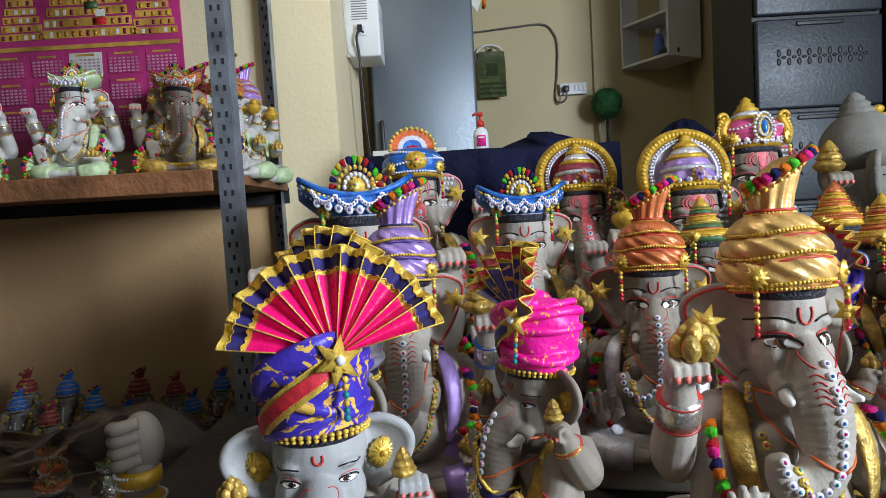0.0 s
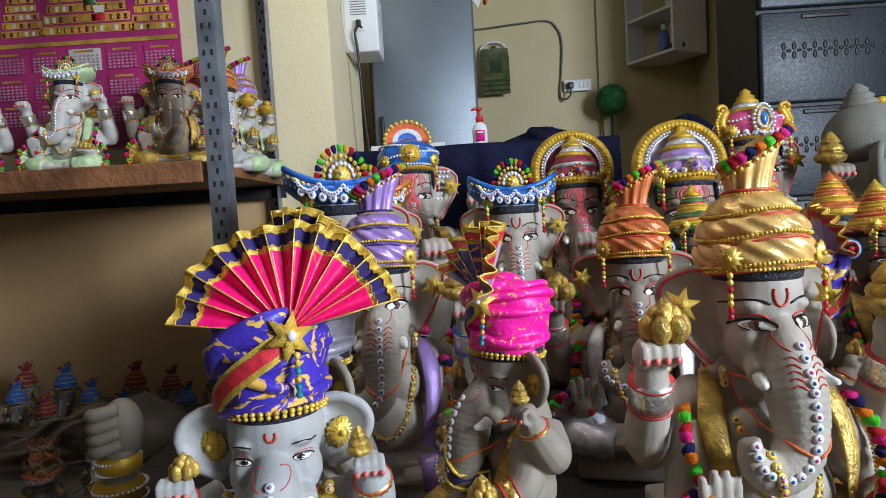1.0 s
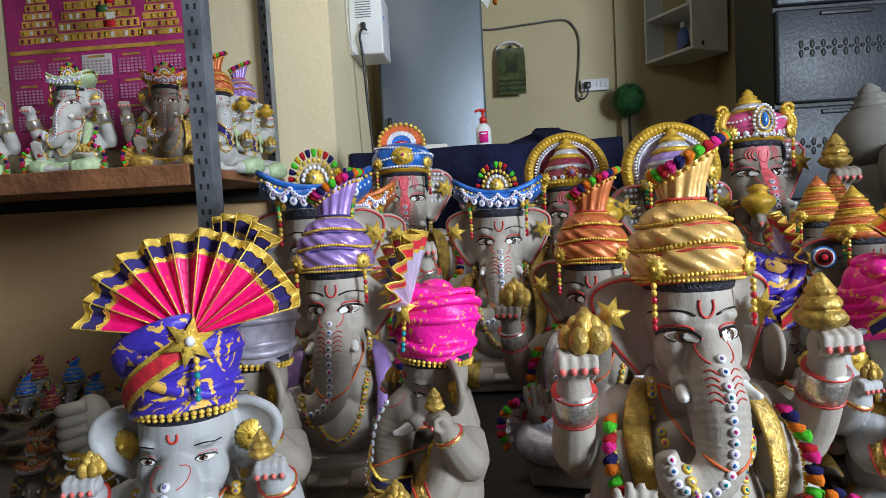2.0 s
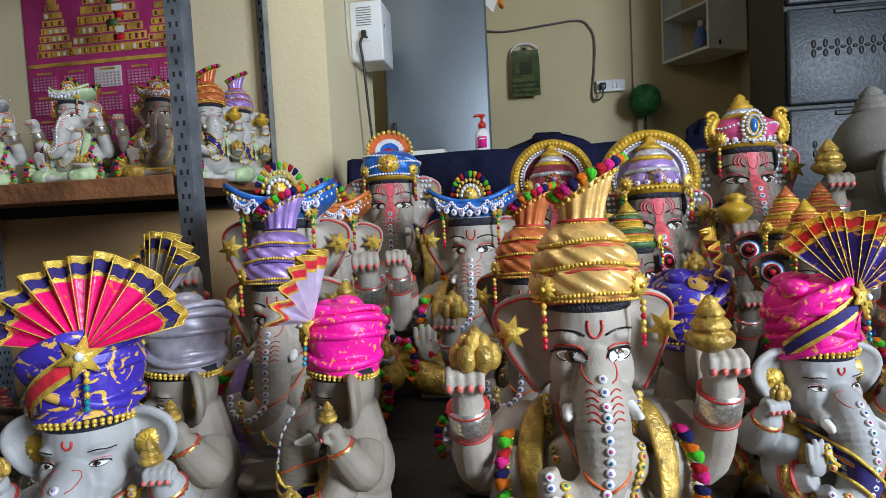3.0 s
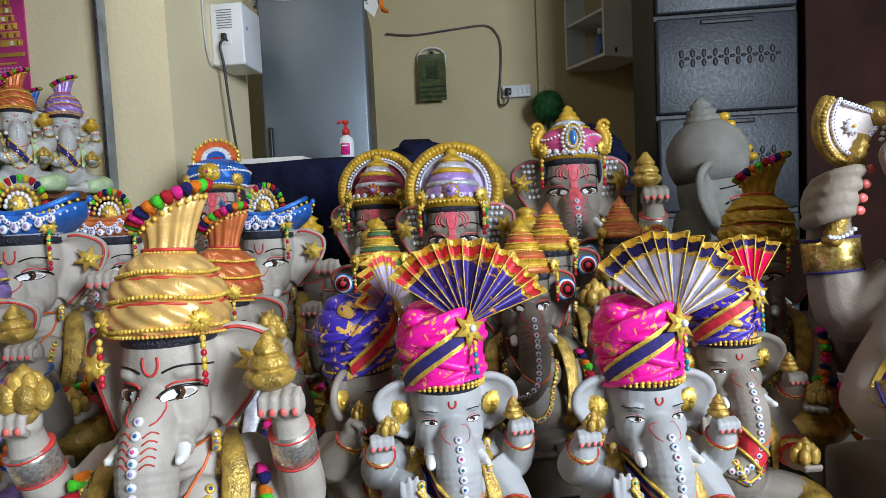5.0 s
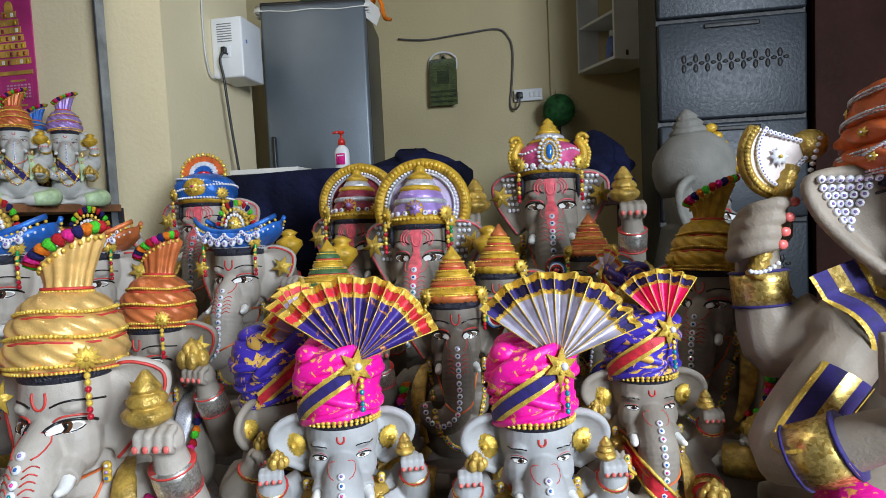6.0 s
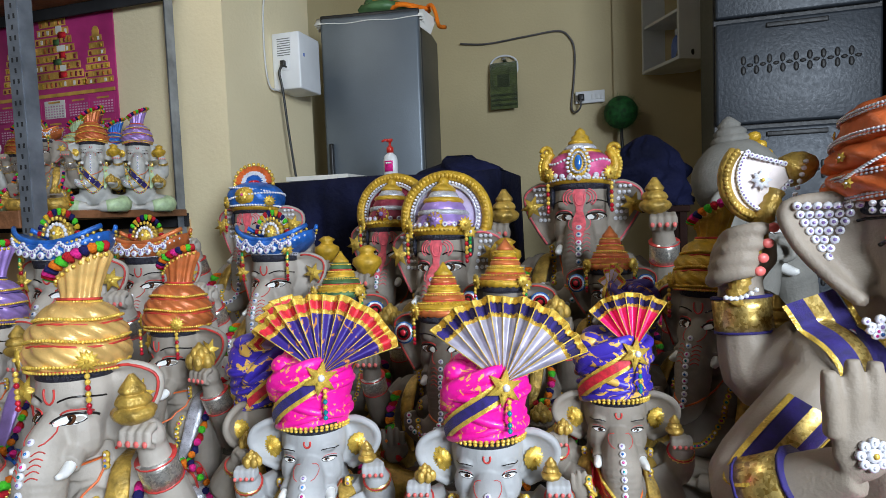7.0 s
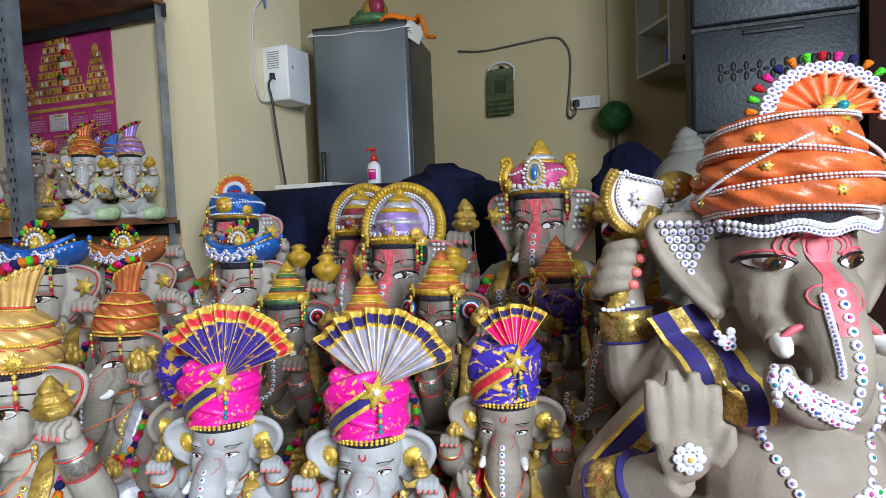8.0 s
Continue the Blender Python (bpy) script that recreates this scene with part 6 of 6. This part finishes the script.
b.grid(P, "navy_cloth", close_v=True, caps=True)
solo("cloth_bag", b, "crumpled navy cloth bag heaped on the table", "bag", pose(0.5, 2.85, 0.972) @ Matrix.Diagonal((0.8, 0.8, 0.45, 1)))

# ---- back wall: towel ring, towel, socket, cable, brush ----
t = thing("towel_ring", "clear ring towel holder on the cream wall", "towel ring", (0.425, 4.5, 1.9))
b = Build()
b.lathe([(0.028, 0), (0.026, 0.01), (0.014, 0.016), (0.012, 0.035)], "chrome", 20, m=pose(0, 0, 0, 90, 0, 0))
part("mount", b, t, "chrome wall mount")
b = Build()
b.tube([(0.1 * math.cos(a) * (1 + 0.12 * abs(math.sin(a))), -0.035, -0.06 + 0.085 * math.sin(a)) for a in np.linspace(0, 2 * math.pi, 40, endpoint=False)], 0.007, "plastic_white", 8, closed=True)
part("ring", b, t, "translucent white ring")
b = Build()
rows = []
for z, y in ((0.0, 0.03), (0.03, 0.01), (0.04, -0.02), (0.03, -0.045), (-0.05, -0.055), (-0.15, -0.06), (-0.3, -0.058)):
    rows.append([(x * (1 - 0.06 * (z > 0)), y + 0.006 * math.sin(x * 40), z) for x in np.linspace(-0.1, 0.1, 22)])
b.grid(rows, "towel_green")
for z in (-0.2, -0.235, -0.27):
    b.block((0, -0.066, z), (0.196, 0.004, 0.014), "towel_dark", 0.001)
b.block((0, -0.064, -0.1), (0.09, 0.004, 0.09), "towel_dark", 0.002)
tw = solo("towel", b, "olive green terry towel with dark woven bands, hanging", "towel", pose(0.43, 4.47, 1.835))
t = thing("wall_socket", "white switch and socket plate on the back wall", "socket", (1.03, 4.468, 1.575))
b = Build()
b.block((0, 0, 0), (0.2, 0.016, 0.085), "plastic_white", 0.006)
pl_ = part("plate", b, t)
for k in range(3):
    b = Build()
    b.block((0.02 + 0.03 * k, -0.01, 0), (0.022, 0.01, 0.04), "plastic_white", 0.003)
    part("switch", b, pl_)
b = Build()
b.block((-0.06, -0.03, -0.005), (0.045, 0.05, 0.045), "plastic_black", 0.01)
part("plug", b, t, "black plug")
b = Build()
b.tube(bez([(0.97, 4.42, 1.56), (0.965, 4.42, 1.5), (0.93, 4.45, 1.475), (0.9, 4.485, 1.52), (0.92, 4.485, 1.7), (0.93, 4.485, 1.9), (0.9, 4.485, 2.0), (0.82, 4.485, 2.06), (0.6, 4.485, 2.05), (0.3, 4.485, 2.03), (0.1, 4.47, 2.05)], 70), 0.007, "cable_grey", 7)
solo("wall_cable", b, "grey power cable along the cream wall to the plug", "cable")
t = thing("duster_brush", "round green bristle duster hanging on the wall", "brush", (1.235, 4.33, 1.43))
b = Build()
rng = random.Random(4)
for k in range(520):
    d = Vector((rng.gauss(0, 1), rng.gauss(0, 1), rng.gauss(0, 1))).normalized()
    r = 0.15 * (0.75 + 0.3 * rng.random())
    e = d * r
    sdv = d.orthogonal().normalized() * 0.0035
    b.add([d * 0.03 + sdv, d * 0.03 - sdv, e], [(0, 1, 2)], "brush_green")
b.ball((0, 0, 0), 0.11, "brush_green", seg=14, rings=10)
part("bristles", b, t)
b = Build()
b.tube([(0, 0, -0.05), (0.01, 0.03, -0.4)], 0.011, "plastic_black", 8)
part("handle", b, t, "black handle")

# ---- white wall cupboard, open to the room ----
t = thing("wall_cupboard", "small white open wall cupboard with one middle shelf", "cupboard", (1.575, 4.04, 1.68), rz=28)
for nm, c, s in (("side_panel", (0.16, 0.0, 0.45), (0.32, 0.018, 0.9)), ("side_panel", (0.16, 0.41, 0.45), (0.32, 0.018, 0.9)), ("bottom_panel", (0.16, 0.205, 0.01), (0.32, 0.39, 0.02)),
                 ("shelf", (0.16, 0.205, 0.3), (0.3, 0.39, 0.018)), ("back_panel", (0.311, 0.205, 0.45), (0.012, 0.39, 0.88)), ("top_panel", (0.16, 0.205, 0.89), (0.32, 0.39, 0.02))):
    b = Build()
    b.block(c, s, "plastic_white", 0.002)
    part(nm, b, t, flat=STRUCT)
t = thing("cleaner_bottle", "blue plastic spray cleaner bottle in the cupboard", "bottle", (1.59, 4.24, 1.701))
b = Build()
b.lathe([(0.035, 0), (0.04, 0.01), (0.04, 0.11), (0.03, 0.15), (0.015, 0.17)], "plastic_blue", 20)
part("bottle", b, t)
b = Build()
b.lathe([(0.016, 0.17), (0.018, 0.2), (0.012, 0.21)], "plastic_white", 16)
part("cap", b, t)
b = Build()
b.block((0, 0, 0.02), (0.1, 0.14, 0.04), "plastic_black", 0.012)
solo("black_pouch", b, "small black pouch on the cupboard base", "pouch", pose(1.62, 4.14, 1.701))

# ---- dark drawer cabinet and wardrobe ----
b = Build()
b.ball((0, 0, 0), (0.011, 0.004, 0.02), "cabinet_dark", seg=8, rings=6)
LEAF = b.mesh("ornament")
b = Build()
b.ball((0, 0, 0), (0.013, 0.004, 0.008), "cabinet_dark", seg=8, rings=6)
DOT = b.mesh("ornament")
t = thing("drawer_cabinet", "dark grey drawer cabinet with embossed fronts", "cabinet", (1.64, 3.08, 0))
b = Build()
b.block((0.33, 0.24, 1.1), (0.66, 0.44, 2.2), "cabinet_dark", 0.006)
part("body", b, t, flat=STRUCT)
for k in range(5):
    z0 = 0.2 + 0.472 * k
    b = Build()
    b.block((0.33, 0.006, z0 + 0.228), (0.645, 0.03, 0.452), "cabinet_grey", 0.012)
    d = part("drawer", b, t)
    for i in range(9):
        x = 0.12 + 0.052 * i
        for dx, dz, mesh in ((0, -0.022, LEAF), (0, 0.022, LEAF), (0.026, 0, DOT)):
            o = new("ornament", mesh)
            o.location = (x + dx, -0.01, z0 + 0.26 + dz)
            o.parent = d
    b = Build()
    b.block((0.33, -0.012, z0 + 0.425), (0.24, 0.012, 0.022), "cabinet_dark", 0.005)
    part("handle", b, d)
t = thing("wardrobe", "reddish brown wooden wardrobe beside the drawer cabinet", "wardrobe", (2.31, 3.06, 0))
b = Build()
b.block((0.5, 0.26, 1.2), (0.98, 0.46, 2.4), "wood_red", 0.006)
part("body", b, t, flat=STRUCT)
for k in range(2):
    b = Build()
    b.block((0.25 + 0.49 * k, 0.015, 1.25), (0.48, 0.022, 2.25), "wood_red", 0.006)
    d = part("door", b, t, flat=STRUCT)
    b = Build()
    b.tube([(0.42 + 0.14 * k, -0.02, 1.05), (0.42 + 0.14 * k, -0.03, 1.1), (0.42 + 0.14 * k, -0.02, 1.15)], 0.006, "chrome", 8)
    part("handle", b, d, "steel handle")

# stool with a heap of clothes by the cabinet
t = thing("stool", "dark wooden stool beside the drawer cabinet", "stool", (1.36, 3.3, 0))
b = Build()
b.block((0, 0, 0.78), (0.36, 0.36, 0.03), "wood_red", 0.006)
part("seat", b, t, flat=STRUCT)
for sx in (-0.15, 0.15):
    for sy in (-0.15, 0.15):
        b = Build()
        b.block((sx, sy, 0.382), (0.035, 0.035, 0.764), "wood_red", 0.004)
        part("leg", b, t, flat=STRUCT)
b = Build()
P = []
for k in range(22):
    f = k / 21
    row = []
    for a in np.linspace(0, 2 * math.pi, 44, endpoint=False):
        r = (0.19 * (1 - f ** 2.2) ** 0.6 + 0.004) * (1 + 0.45 * noise.noise((2.4 * math.cos(a), 2.4 * math.sin(a), f * 5)))
        row.append((r * math.cos(a), 0.85 * r * math.sin(a), 0.36 * f))
    P.append(row)
b.grid(P, "navy_cloth", close_v=True, caps=True)
solo("jacket", b, "dark navy jacket heaped on the stool", "jacket", pose(1.36, 3.3, 0.797))

# ---- ceiling tube lamp ----
em = bpy.data.materials.new("tube_glow")
em.use_nodes = True
em.node_tree.nodes["Principled BSDF"].inputs["Emission Color"].default_value = (1, 0.97, 0.92, 1)
em.node_tree.nodes["Principled BSDF"].inputs["Emission Strength"].default_value = 6
MATS["tube_glow"] = em
t = thing("tube_lamp", "white ceiling tube lamp", "lamp", (-0.5, 1.1, 2.94))
b = Build()
b.block((0, 0, 0.035), (1.25, 0.06, 0.05), "plastic_white", 0.006)
part("batten", b, t, flat=STRUCT)
b = Build()
b.tube([(-0.6, 0, 0), (0.6, 0, 0)], 0.014, "tube_glow", 12)
part("tube", b, t, "lit glass tube")

# ---- floor tiles ----
tile = Build()
tile.block((0, 0, -0.005), (0.396, 0.396, 0.014), "floor_stone", 0.002)
tm = tile.mesh("tile", flat=STRUCT)
fl = bpy.data.objects["floor"]
for i in range(15):
    for j in range(18):
        o = new("tile", tm)
        o.location = (-2.4 + 0.4 * i, -2.4 + 0.4 * j, -0.0025)
        o.parent = fl
